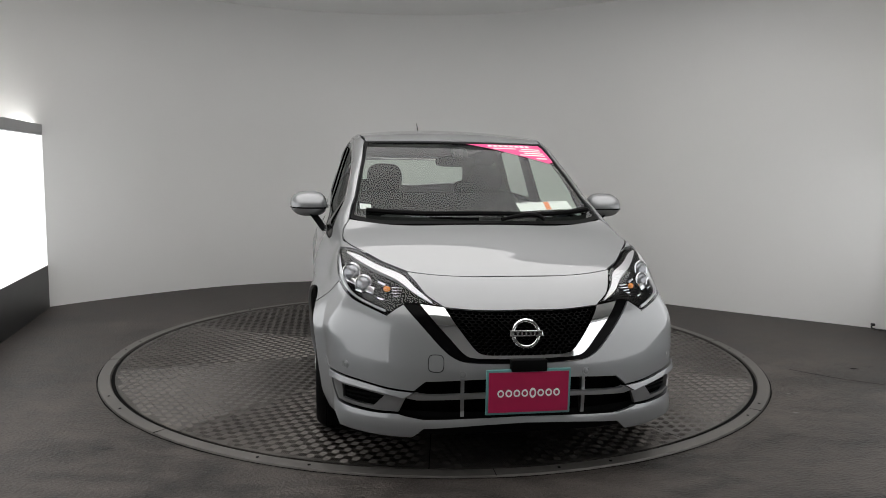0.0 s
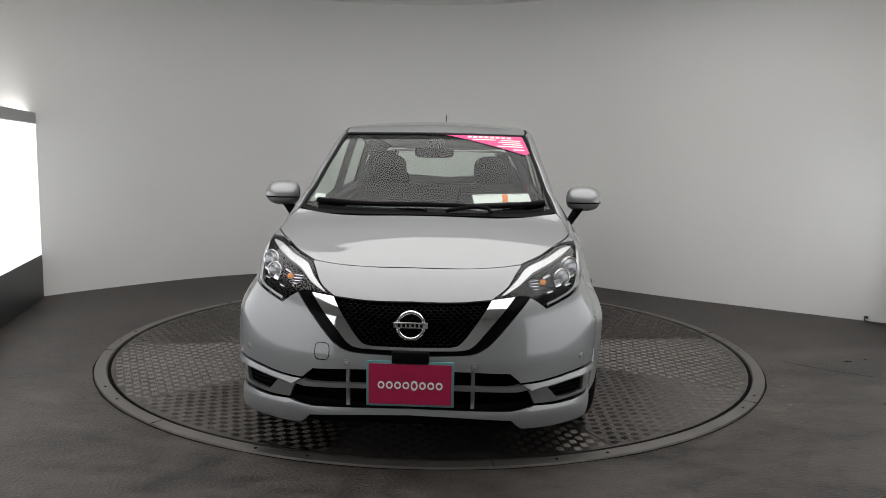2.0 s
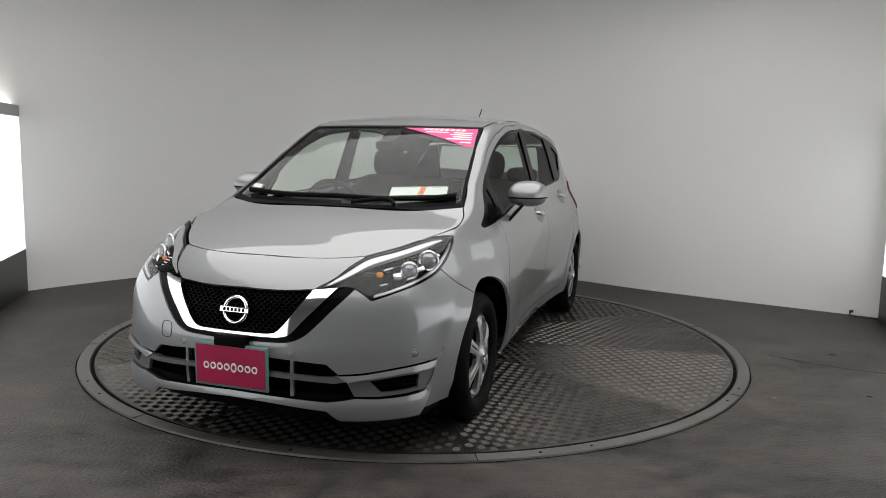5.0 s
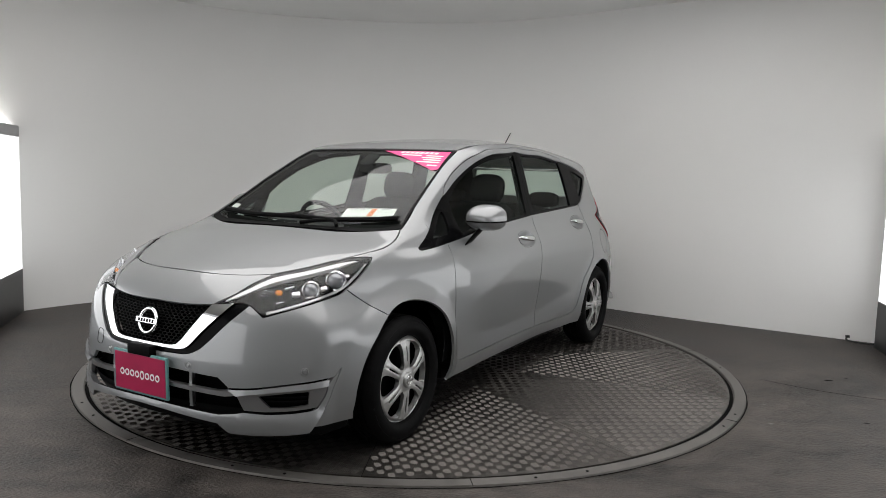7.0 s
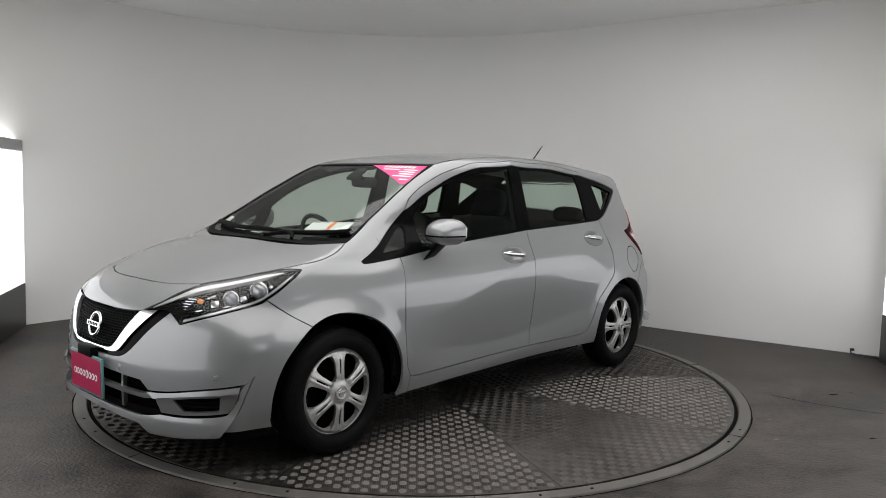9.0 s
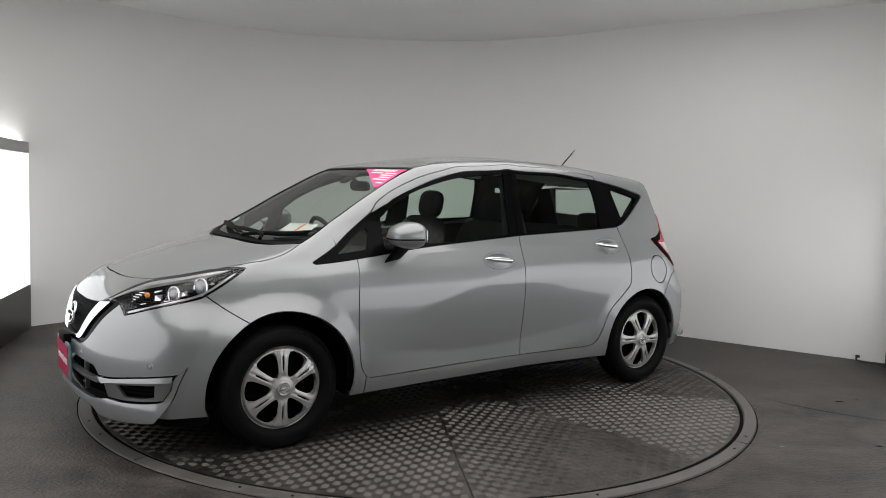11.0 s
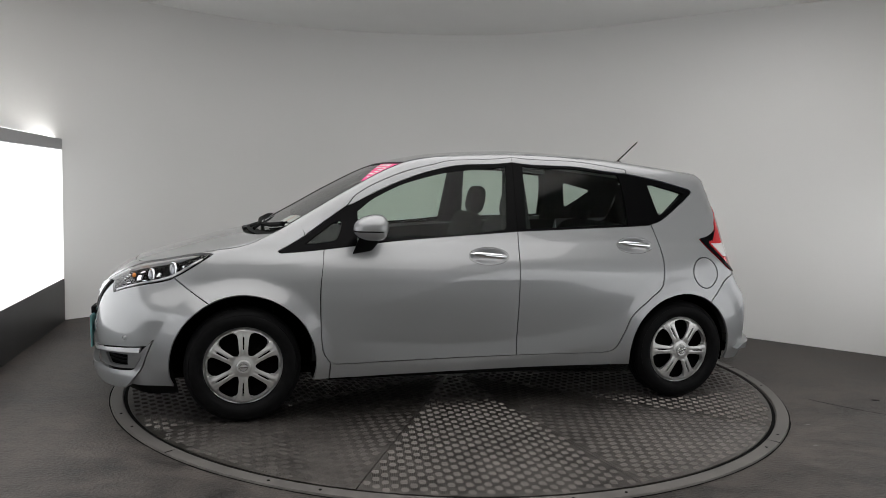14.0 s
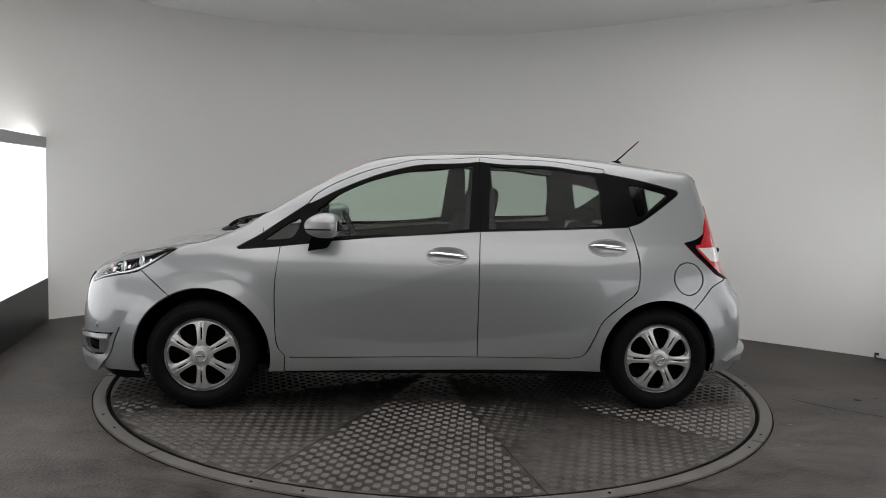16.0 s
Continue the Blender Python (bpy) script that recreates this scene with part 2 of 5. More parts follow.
SECTORS, FIRST = 10, 26.5


def sector_plate(k):
    """One wedge of the turntable: a plate edge to edge with its neighbours, a hair apart."""
    a0, a1 = radians(FIRST + 36 * k), radians(FIRST + 36 * (k + 1))
    half = 0.0022
    bm = bmesh.new()
    mid = (a0 + a1) / 2
    tip = Vector((math.cos(mid), math.sin(mid), 0)) * (half / math.sin((a1 - a0) / 2))
    d0, d1 = half / TABLE, half / TABLE
    r = TABLE - 0.020
    ring = [Vector((r * math.cos(a), r * math.sin(a), 0)) for a in np.linspace(a0 + d0, a1 - d1, 18)]
    loop = [tip, *ring]
    up = [bm.verts.new((v.x, v.y, 0.006)) for v in loop]
    low = [bm.verts.new((v.x, v.y, 0.0)) for v in loop]
    bm.faces.new(up)
    for i in range(len(loop)):
        j = (i + 1) % len(loop)
        bm.faces.new((low[i], low[j], up[j], up[i]))
    bmesh.ops.recalc_face_normals(bm, faces=bm.faces)
    plate = part("sheet", bm, TREAD, turntable, smooth=False)
    # raised bars, five to a square, each square turned against the next
    pitch, z0, z1 = 0.040, 0.006, 0.0076
    e, f = Vector((math.cos(mid), math.sin(mid))), Vector((-math.sin(mid), math.cos(mid)))
    i, j = np.meshgrid(np.arange(0, int(TABLE / pitch) + 1), np.arange(-18, 19))
    i, j = i.ravel(), j.ravel()
    u, v = (i + 0.5) * pitch, (j + 0.5) * pitch
    away = v / np.where(u == 0, 1, u)
    ok = (np.hypot(u, v) < r - pitch * 0.42) & (np.abs(np.arctan2(v, u)) + pitch * 0.36 / np.hypot(u, v) < (a1 - a0) / 2)
    i, j, u, v = i[ok], j[ok], u[ok], v[ok]
    n = len(u)
    turn = np.where((i + j) % 2 == 0, 1, 0)
    k5 = (np.arange(5) - 2) * 0.0081
    along, across = 0.0180, 0.0018
    length = along * np.array([0.76, 0.94, 1.0, 0.94, 0.76])
    lx = np.array([-1, 1, 1, -1, -0.82, 0.82])
    ly = np.array([-1, -1, 1, 1, 0, 0])
    lz = np.array([z0, z0, z0, z0, z1, z1])
    p = lx[None, :] * length[:, None]
    q = ly[None, :] * across + k5[:, None]
    P = np.where(turn[:, None, None] == 1, p[None], q[None]) + u[:, None, None]
    Q = np.where(turn[:, None, None] == 1, q[None], -p[None]) + v[:, None, None]
    X, Y = e.x * P + f.x * Q, e.y * P + f.y * Q
    Z = np.broadcast_to(lz, P.shape)
    co = np.stack([X, Y, Z], 3).reshape(-1, 3)
    quad = np.array([[0, 1, 5, 4], [2, 3, 4, 5]])
    tri = np.array([[1, 2, 5], [3, 0, 4]])
    base = (np.arange(n * 5) * 6)[:, None, None]
    faces = [tuple(t) for t in (base + quad).reshape(-1, 4).tolist()] + [tuple(t) for t in (base + tri).reshape(-1, 3).tolist()]
    me = bpy.data.meshes.new("tread")
    me.from_pydata(co.tolist(), [], faces)
    me.materials.append(TREAD_TOP)
    ob = new("tread", me)
    ob.parent = plate
    ob["kind"] = "stuff"


for k in range(SECTORS):
    sector_plate(k)
bm = bmesh.new()
bmesh.ops.create_cone(bm, segments=120, cap_ends=True, radius1=TABLE, radius2=TABLE, depth=0.004)
bmesh.ops.translate(bm, vec=(0, 0, -0.0015), verts=bm.verts)
part("underplate", bm, DARK_GAP, turntable, smooth=False)

# ---- the car's form: one closed surface, on which all panels lie ----
# x ahead, y to the car's left, z up, from the middle of the wheelbase on the ground; half the car, mirrored
def curve(knots):
    """A smooth function through (at, value) knots, held straight beyond its ends."""
    xs, ys = np.array(knots, float).T
    order = np.argsort(xs)
    xs, ys = xs[order], ys[order]
    d = np.diff(ys) / np.diff(xs)
    m = np.concatenate([[d[0]], np.where(d[:-1] * d[1:] > 0, 2 * d[:-1] * d[1:] / (d[:-1] + d[1:] + 1e-12 * np.sign(d[1:] + 1e-30)), 0), [d[-1]]])

    def at(x):
        x = np.asarray(x, float)
        c = np.clip(x, xs[0], xs[-1])
        i = np.clip(np.searchsorted(xs, c) - 1, 0, len(xs) - 2)
        w = xs[i + 1] - xs[i]
        t = (c - xs[i]) / w
        v = ys[i] * (1 + 2 * t) * (1 - t) ** 2 + m[i] * w * t * (1 - t) ** 2 + ys[i + 1] * t * t * (3 - 2 * t) + m[i + 1] * w * t * t * (t - 1)
        return v + np.where(x < xs[0], m[0] * (x - xs[0]), 0) + np.where(x > xs[-1], m[-1] * (x - xs[-1]), 0)
    return at


def smax(a, b, k):
    """The larger of two, rounded where they meet."""
    h = np.clip(0.5 + 0.5 * (a - b) / k, 0, 1)
    return b + (a - b) * h + k * h * (1 - h)


def hump(x, at, wide):
    return np.exp(-((x - at) / wide) ** 2)


def step(x, a, b):
    t = np.clip((x - a) / (b - a), 0, 1)
    return t * t * (3 - 2 * t)


top_line = curve([(2.3, 0.50), (2.12, 0.655), (2.0, 0.755), (1.908, 0.802), (1.68, 0.873), (1.45, 0.938), (1.28, 0.978), (1.16, 1.012), (1.053, 1.066), (0.746, 1.245),
                  (0.455, 1.394), (0.3, 1.441), (0.16, 1.468), (-0.1, 1.495), (-0.367, 1.508), (-0.752, 1.499), (-1.185, 1.463), (-1.6, 1.412), (-1.8, 1.38)])
top_crown = curve([(2.2, 0.10), (1.3, 0.07), (1.0, 0.0), (0.4, 0.015), (0.0, 0.10), (-1.0, 0.13), (-1.8, 0.12)])
top_sweep = curve([(2.2, 0.0), (1.35, 0.05), (1.15, 0.07), (0.4, 0.06), (0.1, 0.03), (-0.3, 0.0), (-1.8, 0.0)])
side_line = curve([(0.15, 0.79), (0.3, 0.822), (0.45, 0.838), (0.62, 0.8425), (0.74, 0.836), (0.84, 0.812), (0.92, 0.776), (0.97, 0.752), (1.1, 0.708), (1.28, 0.652), (1.44, 0.596), (1.55, 0.555)])
side_taper = curve([(-2.1, 0.10), (-1.75, 0.045), (-1.45, 0.012), (-1.2, 0.0), (1.1, 0.0), (1.5, 0.02), (1.8, 0.075), (2.1, 0.16)])
nose_line = curve([(0.12, 2.03), (0.2, 2.085), (0.26, 2.115), (0.36, 2.12), (0.45, 2.117), (0.52, 2.108), (0.62, 2.088), (0.70, 2.052), (0.78, 1.97), (0.86, 1.80), (0.95, 1.63), (1.05, 1.60), (1.2, 1.60)])
tail_line = curve([(0.15, -1.93), (0.28, -2.02), (0.5, -2.035), (0.62, -2.018), (0.70, -1.965), (0.9, -1.86), (1.1, -1.785), (1.3, -1.70), (1.4, -1.66), (1.5, -1.6)])


def form(x, y, z):
    """Below nought inside the car's body, above it outside."""
    y = np.abs(y)
    top = z - (top_line(x + top_sweep(x) * y * y) - top_crown(x) * y * y)
    w = side_line(z) - side_taper(x) * (1 + 0.5 * step(z, 0.95, 1.4) * (x < 0))
    w = w - 0.025 * step(x, 1.45, 1.85) * step(z, 0.6, 0.8) - 0.062 * step(x, 0.95, 1.4) * step(z, 0.54, 0.76) - 0.040 * step(x, 0.0, 0.7) * step(z, 0.93, 1.1) - 0.02 * step(x, 0.7, 1.1) * step(z, 0.84, 0.92) * (1 - step(x, 1.1, 1.5))
    # swept crease across the doors: the skin turns inwards below it and out again to the sill
    crease = 0.575 + 0.275 * step(x, 0.95, -0.42) + 0.03 * step(x, -0.3, -1.1)
    low = 0.425 - 0.045 * hump(x, 0.1, 0.45) + 0.06 * step(x, -0.3, -1.0)
    far = step(x, 0.92, 0.45) * step(x, -1.15, -0.25)
    d = crease - z
    dip = 0.5 * (d + np.sqrt(d * d + 0.006 ** 2))
    rise = low - z
    rise = 0.5 * (rise + np.sqrt(rise * rise + 0.01 ** 2))
    w = w + far * (-0.115 * dip + (0.115 + 0.12) * rise - 0.12 * np.clip(rise - 0.12, 0, 1) * 1.7)
    # flared wheel arches with a crisp shoulder
    for cx, r, wide in ((1.3, 0.372, 0.088), (-1.3, 0.348, 0.115)):
        d = r + wide - np.hypot(x - cx, z - 0.305)
        ramp = 0.5 * (d + np.sqrt(d * d + 0.010 ** 2))
        w = w + 0.024 * np.clip(ramp / wide, 0, 1.0) * step(z, 0.15, 0.3)
    side = y - w
    nose = x - (nose_line(z) - 0.26 * y ** 2 - 0.40 * y ** 4)
    tail = (tail_line(z) + 0.28 * y ** 2 + 0.20 * y ** 4) - x
    k = 0.03 + 0.03 * step(z, 0.95, 1.2)
    return smax(smax(smax(top, side, k), nose, 0.05), tail, 0.05)


def meet(eye, way, reach=1.2, n=80):
    """Where rays from eye along way first enter the body, or leave it when they start inside (arrays of 3)."""
    eye, way = np.atleast_2d(eye).astype(float), np.atleast_2d(way).astype(float)
    s = np.linspace(0, reach, n)
    p = eye[:, None, :] + s[None, :, None] * way[:, None, :]
    v = form(p[..., 0], p[..., 1], p[..., 2])
    change = (v[:, 1:] > 0) != (v[:, :-1] > 0)
    i = np.where(change.any(1), change.argmax(1), n - 2)
    r = np.arange(len(eye))
    a, b = s[i], s[i + 1]
    va = v[r, i]
    for _ in range(24):
        c = (a + b) / 2
        q = eye + c[:, None] * way
        vc = form(q[:, 0], q[:, 1], q[:, 2])
        same = (vc > 0) == (va > 0)
        a, b = np.where(same, c, a), np.where(same, b, c)
    return eye + a[:, None] * way, change.any(1)

from mathutils.geometry import delaunay_2d_cdt


def slope(p):
    """Outward unit normals of the body's surface at points p."""
    e = 0.004
    g = np.stack([form(p[:, 0] + e * (k == 0), p[:, 1] + e * (k == 1), p[:, 2] + e * (k == 2)) - form(p[:, 0] - e * (k == 0), p[:, 1] - e * (k == 1), p[:, 2] - e * (k == 2)) for k in range(3)], 1)
    return g / np.linalg.norm(g, axis=1, keepdims=True)


class Globe:
    """A view of the body from a point inside it: places are told by two angles (in radians), ahead being the given bearing."""

    def __init__(self, centre, bearing):
        self.c, self.b = np.array(centre, float), radians(bearing)

    def flat(self, p):
        d = np.asarray(p, float) - self.c
        a = np.arctan2(d[:, 1], d[:, 0]) - self.b
        a = (a + math.pi) % (2 * math.pi) - math.pi
        return np.stack([a, np.arctan2(d[:, 2], np.hypot(d[:, 0], d[:, 1]))], 1)

    def lift(self, q):
        a, e = q[:, 0] + self.b, q[:, 1]
        way = np.stack([np.cos(e) * np.cos(a), np.cos(e) * np.sin(a), np.sin(e)], 1)
        return meet(np.repeat(self.c[None], len(q), 0), way, 2.2, 90)[0]


class Above:
    """The body seen from above: places are told by x and y."""

    def flat(self, p):
        return np.asarray(p, float)[:, :2].copy()

    def lift(self, q):
        eye = np.concatenate([q, np.full((len(q), 1), 1.9)], 1)
        return meet(eye, np.repeat([[0, 0, -1.0]], len(q), 0), 1.6, 90)[0]


class Beside:
    """The body seen from its left side: places are told by x and z."""

    def flat(self, p):
        return np.asarray(p, float)[:, [0, 2]].copy()

    def lift(self, q):
        eye = np.stack([q[:, 0], np.full(len(q), 1.3), q[:, 1]], 1)
        return meet(eye, np.repeat([[0, -1.0, 0]], len(q), 0), 1.3, 90)[0]


ABOVE, BESIDE = Above(), Beside()
NOSE = Globe((1.2, 0, 0.35), 0)
TAIL = Globe((-1.1, 0, 0.65), 180)


def long(places, reach):
    """A straight run of two far places gets places in between."""
    q = np.array(places, float)
    if len(q) == 2:
        n = 1 + int(np.linalg.norm(q[1] - q[0]) / reach)
        t = np.linspace(0, 1, n + 1)[:, None]
        q = q[0] * (1 - t) + q[1] * t
    return q


def S(*places):
    """Places on the left side, by x and z."""
    return BESIDE.lift(long(places, 0.15))


def N(*places):
    """Places on the nose, by bearing and height in degrees from its middle."""
    return NOSE.lift(np.radians(long(places, 8)))


def A(*places):
    """Places on top, by x and y."""
    return ABOVE.lift(long(places, 0.2))


def B(*places):
    """Places on the tail, by y and z."""
    q = long(places, 0.2)
    eye = np.stack([np.full(len(q), -2.6), q[:, 0], q[:, 1]], 1)
    return meet(eye, np.repeat([[1.0, 0, 0]], len(q), 0), 1.6, 90)[0]


def both(runs):
    """Completes the runs of a left half, which start and end on the middle line, with their mirror image."""
    flip = np.array([1, -1, 1.0])
    return list(runs) + [r[::-1] * flip for r in reversed(runs)]


def arch(cx, r, a0, a1, n=14):
    a = np.radians(np.linspace(a0, a1, n))
    return S(*zip(cx + r * np.cos(a), 0.305 + r * np.sin(a)))


def smooth_run(q, cell):
    """Points along a run, straight between two, a smooth curve through more."""
    if len(q) > 2:
        v = [Vector((*p, 0)) for p in q]
        length = sum((b - a).length for a, b in zip(v, v[1:]))
        out = np.array([p[:2] for p in spline(v, max(2, int(length / cell / (len(v) - 1)) + 1))])
    else:
        n = max(1, int(np.linalg.norm(q[1] - q[0]) / cell))
        t = np.linspace(0, 1, n + 1)[:, None]
        out = q[0] * (1 - t) + q[1] * t
    return out[:-1]


def inside(pts, poly):
    x, y = pts[:, 0:1], pts[:, 1:2]
    x0, y0 = poly[:, 0], poly[:, 1]
    x1, y1 = np.roll(x0, -1), np.roll(y0, -1)
    hit = ((y0 > y) != (y1 > y)) & (x < (x1 - x0) * (y - y0) / np.where(y1 == y0, 1e-12, y1 - y0) + x0)
    return hit.sum(1) % 2 == 1


def shrink(poly, by):
    """Moves a closed outline inwards."""
    area = np.sum(poly[:, 0] * np.roll(poly[:, 1], -1) - np.roll(poly[:, 0], -1) * poly[:, 1])
    d = np.roll(poly, -1, 0) - np.roll(poly, 1, 0)
    d /= np.linalg.norm(d, axis=1, keepdims=True) + 1e-12
    return poly + np.stack([-d[:, 1], d[:, 0]], 1) * by * np.sign(area)


def sheet(poly, holes, cell):
    """Triangles that fill a flat outline but for its holes: points, triangles, rim edges."""
    loops = [poly, *holes]
    lo, hi = poly.min(0), poly.max(0)
    gx, gy = np.meshgrid(np.arange(lo[0], hi[0], cell), np.arange(lo[1], hi[1], cell * 0.866))
    gx[1::2] += cell / 2
    g = np.stack([gx.ravel(), gy.ravel()], 1)
    ok = inside(g, poly)
    for h in holes:
        ok &= ~inside(g, h)
    g = g[ok]
    rim = np.concatenate(loops)
    if len(g):
        near = np.min(((g[:, None] - rim[None]) ** 2).sum(2), 1)
        g = g[near > (cell * 0.5) ** 2]
    edges, k = [], 0
    for l in loops:
        edges += [(k + i, k + (i + 1) % len(l)) for i in range(len(l))]
        k += len(l)
    vs, _, fs, _, _, _ = delaunay_2d_cdt([Vector(p) for p in np.concatenate([rim, g])], edges, [], 0, 1e-7)
    v = np.array([tuple(p) for p in vs])
    f = np.array([t for t in fs if len(t) == 3])
    c = v[f].mean(1)
    ok = inside(c, poly)
    for h in holes:
        ok &= ~inside(c, h)
    f = f[ok]
    e = np.concatenate([f[:, [0, 1]], f[:, [1, 2]], f[:, [2, 0]]])
    key = np.sort(e, 1)
    _, idx, cnt = np.unique(key, axis=0, return_index=True, return_counts=True)
    return v, f, e[idx[cnt == 1]]


def skin(name, p, normal, f, rim, mat, parent, lip, label="", flip=False):
    """A shell from points with their normals, and an edge turned inwards along its rim."""
    fn = np.cross(p[f[:, 1]] - p[f[:, 0]], p[f[:, 2]] - p[f[:, 0]])
    wrong = (fn * normal[f[:, 0]]).sum(1) < 0
    swap = {}
    f = f.copy()
    f[wrong] = f[wrong][:, ::-1]
    faces = [tuple(t) for t in f]
    verts, norms = [tuple(q) for q in p], [tuple(q) for q in normal]
    if lip:
        e = np.concatenate([f[:, [0, 1]], f[:, [1, 2]], f[:, [2, 0]]])
        key = np.sort(e, 1)
        _, idx, cnt = np.unique(key, axis=0, return_index=True, return_counts=True)
        for a, b in e[idx[cnt == 1]]:
            t = np.cross(p[b] - p[a], normal[a])
            t = tuple(t / (np.linalg.norm(t) + 1e-12))
            k = len(verts)
            verts += [tuple(p[b]), tuple(p[a]), tuple(p[a] - normal[a] * lip), tuple(p[b] - normal[b] * lip)]
            norms += [t] * 4
            faces.append((k, k + 1, k + 2, k + 3))
    if flip:
        verts = [(x, -y, z) for x, y, z in verts]
        norms = [(x, -y, z) for x, y, z in norms]
        faces = [t[::-1] for t in faces]
    me = bpy.data.meshes.new(name)
    me.from_pydata(verts, [], faces)
    me.polygons.foreach_set("use_smooth", [True] * len(faces))
    me.normals_split_custom_set_from_vertices(norms)
    me.materials.append(mat)
    ob = new(name, me)
    ob.parent = parent
    if label:
        tagged(ob, label)
    return ob


def panel(name, runs, mat, parent, space, cell=0.03, gap=0.0027, out=0.0, lip=0.014, holes=(), label="", flip=False):
    """One piece of the car's skin within an outline of runs; out lifts it off the surface, a number or a function of flat places."""
    q = np.concatenate([smooth_run(space.flat(r), cell * 0.5) for r in runs])
    poly = shrink(q, gap)
    hs = [shrink(np.concatenate([smooth_run(space.flat(r), cell * 0.4) for r in h]), -gap) for h in holes]
    v, f, rim = sheet(poly, hs, cell)
    p = space.lift(v)
    n = slope(p)
    if callable(out):
        def lifted(q):
            b = space.lift(q)
            return b + slope(b) * out(q)[:, None]
        p = lifted(v)
        e = 0.003
        m = np.cross(lifted(v + [e, 0]) - lifted(v - [e, 0]), lifted(v + [0, e]) - lifted(v - [0, e]))
        m *= np.sign((m * n).sum(1, keepdims=True))
        n = m / np.linalg.norm(m, axis=1, keepdims=True)
    else:
        p = p + n * out
    return skin(name, p, n, f, rim, mat, parent, lip, label, flip)


def ellipse(cx, cz, rx, rz, n=20, tilt=0.0):
    """A closed run on the left side."""
    a = np.linspace(0, 2 * math.pi, n + 1)
    c, s = math.cos(tilt), math.sin(tilt)
    u, v = rx * np.cos(a), rz * np.sin(a)
    return [S(*zip(cx + u * c - v * s, cz + u * s + v * c))]


# ---- the car's materials ----
PAINT = vary(material("silver_paint", (0.258, 0.263, 0.272), 0.42, 0.45, Coat_Weight=1.0, Coat_Roughness=0.02, Coat_IOR=1.6), 400, 0.015, detail=1)
BLACK_GLOSS = material("gloss_black", (0.003, 0.003, 0.0033), 0.15, 0.0, Specular_IOR_Level=0.04)
BLACK_TRIM = vary(material("black_plastic", (0.004, 0.004, 0.0042), 0.5, Specular_IOR_Level=0.05), 40, 0.15)
BLACK_DEEP = material("deep_black", (0.002, 0.002, 0.002), 0.8, Specular_IOR_Level=0.02)
CHROME = material("chrome", (0.74, 0.75, 0.76), 0.05, 1.0)
BROW = material("bright_brow", (0.62, 0.62, 0.63), 0.28, 0.7)
SATIN = material("satin_silver", (0.52, 0.53, 0.54), 0.30, 0.85)
GREY_TRIM = material("grey_trim_paint", (0.30, 0.305, 0.31), 0.35, 0.8, Coat_Weight=0.6)
RUBBER = vary(material("tyre_rubber", (0.0045, 0.0045, 0.0048), 0.6, Specular_IOR_Level=0.07), 30, 0.25, bump=0.1, bump_scale=120)
WHEEL_SILVER = vary(material("wheel_silver", (0.46, 0.46, 0.455), 0.36, 0.6), 25, 0.08, rough=0.05)
CLOTH = vary(material("dark_cloth", (0.012, 0.012, 0.013), 0.95, Specular_IOR_Level=0.1), 60, 0.3, bump=0.3, bump_scale=400)
DASH = vary(material("dash_plastic", (0.012, 0.012, 0.013), 0.7, Specular_IOR_Level=0.15), 80, 0.15)
LINER = vary(material("roof_lining", (0.28, 0.27, 0.255), 0.9), 50, 0.08)
PINK = vary(material("pink_print", (0.80, 0.055, 0.24), 0.45), 12, 0.05)
MAROON = vary(material("maroon_print", (0.36, 0.012, 0.065), 0.4), 12, 0.06)
TEAL = material("teal_edge", (0.10, 0.24, 0.24), 0.4)
WHITE = vary(material("white_print", (0.75, 0.75, 0.74), 0.6), 15, 0.03)
ORANGE = material("orange_print", (0.75, 0.20, 0.05), 0.6)
AMBER = material("amber_bulb", (0.85, 0.28, 0.04), 0.2)
RED_LENS = material("red_lens", (0.42, 0.012, 0.018), 0.12, 0.0, Coat_Weight=1.0)
CLEAR_LENS = material("clear_lens", (0.72, 0.70, 0.70), 0.15, 0.3, Coat_Weight=1.0)


def clear(name, tint, gloss=1.0, rough=0.0):
    """Thin glass: tinted, clear, with the gloss of its angle."""
    m = bpy.data.materials.new(name)
    m.use_nodes = True
    nt = m.node_tree
    nt.nodes.remove(nt.nodes["Principled BSDF"])
    t, g, mix = (nt.nodes.new(k) for k in ("ShaderNodeBsdfTransparent", "ShaderNodeBsdfGlossy", "ShaderNodeMixShader"))
    t.inputs["Color"].default_value = (*tint, 1)
    g.inputs["Roughness"].default_value = rough
    lw, power, scale = (nt.nodes.new(k) for k in ("ShaderNodeLayerWeight", "ShaderNodeMath", "ShaderNodeMath"))
    lw.inputs["Blend"].default_value = 0.5
    power.operation, scale.operation = "POWER", "MULTIPLY_ADD"
    power.inputs[1].default_value = 5.0
    scale.inputs[1].default_value, scale.inputs[2].default_value = 0.9 * gloss, 0.045 * gloss
    nt.links.new(lw.outputs["Facing"], power.inputs[0])
    nt.links.new(power.outputs[0], scale.inputs[0])
    nt.links.new(scale.outputs[0], mix.inputs[0])
    nt.links.new(t.outputs[0], mix.inputs[1])
    nt.links.new(g.outputs[0], mix.inputs[2])
    nt.links.new(mix.outputs[0], nt.nodes["Material Output"].inputs["Surface"])
    return m


GLASS = clear("windscreen_glass", (0.88, 0.93, 0.895), 1.05)
TINTED = clear("side_glass", (0.80, 0.90, 0.825), 0.4)
PRIVACY = clear("dark_side_glass", (0.75, 0.83, 0.775), 0.4)
LAMP_GLASS = clear("lamp_lens", (0.95, 0.95, 0.96), 1.0)

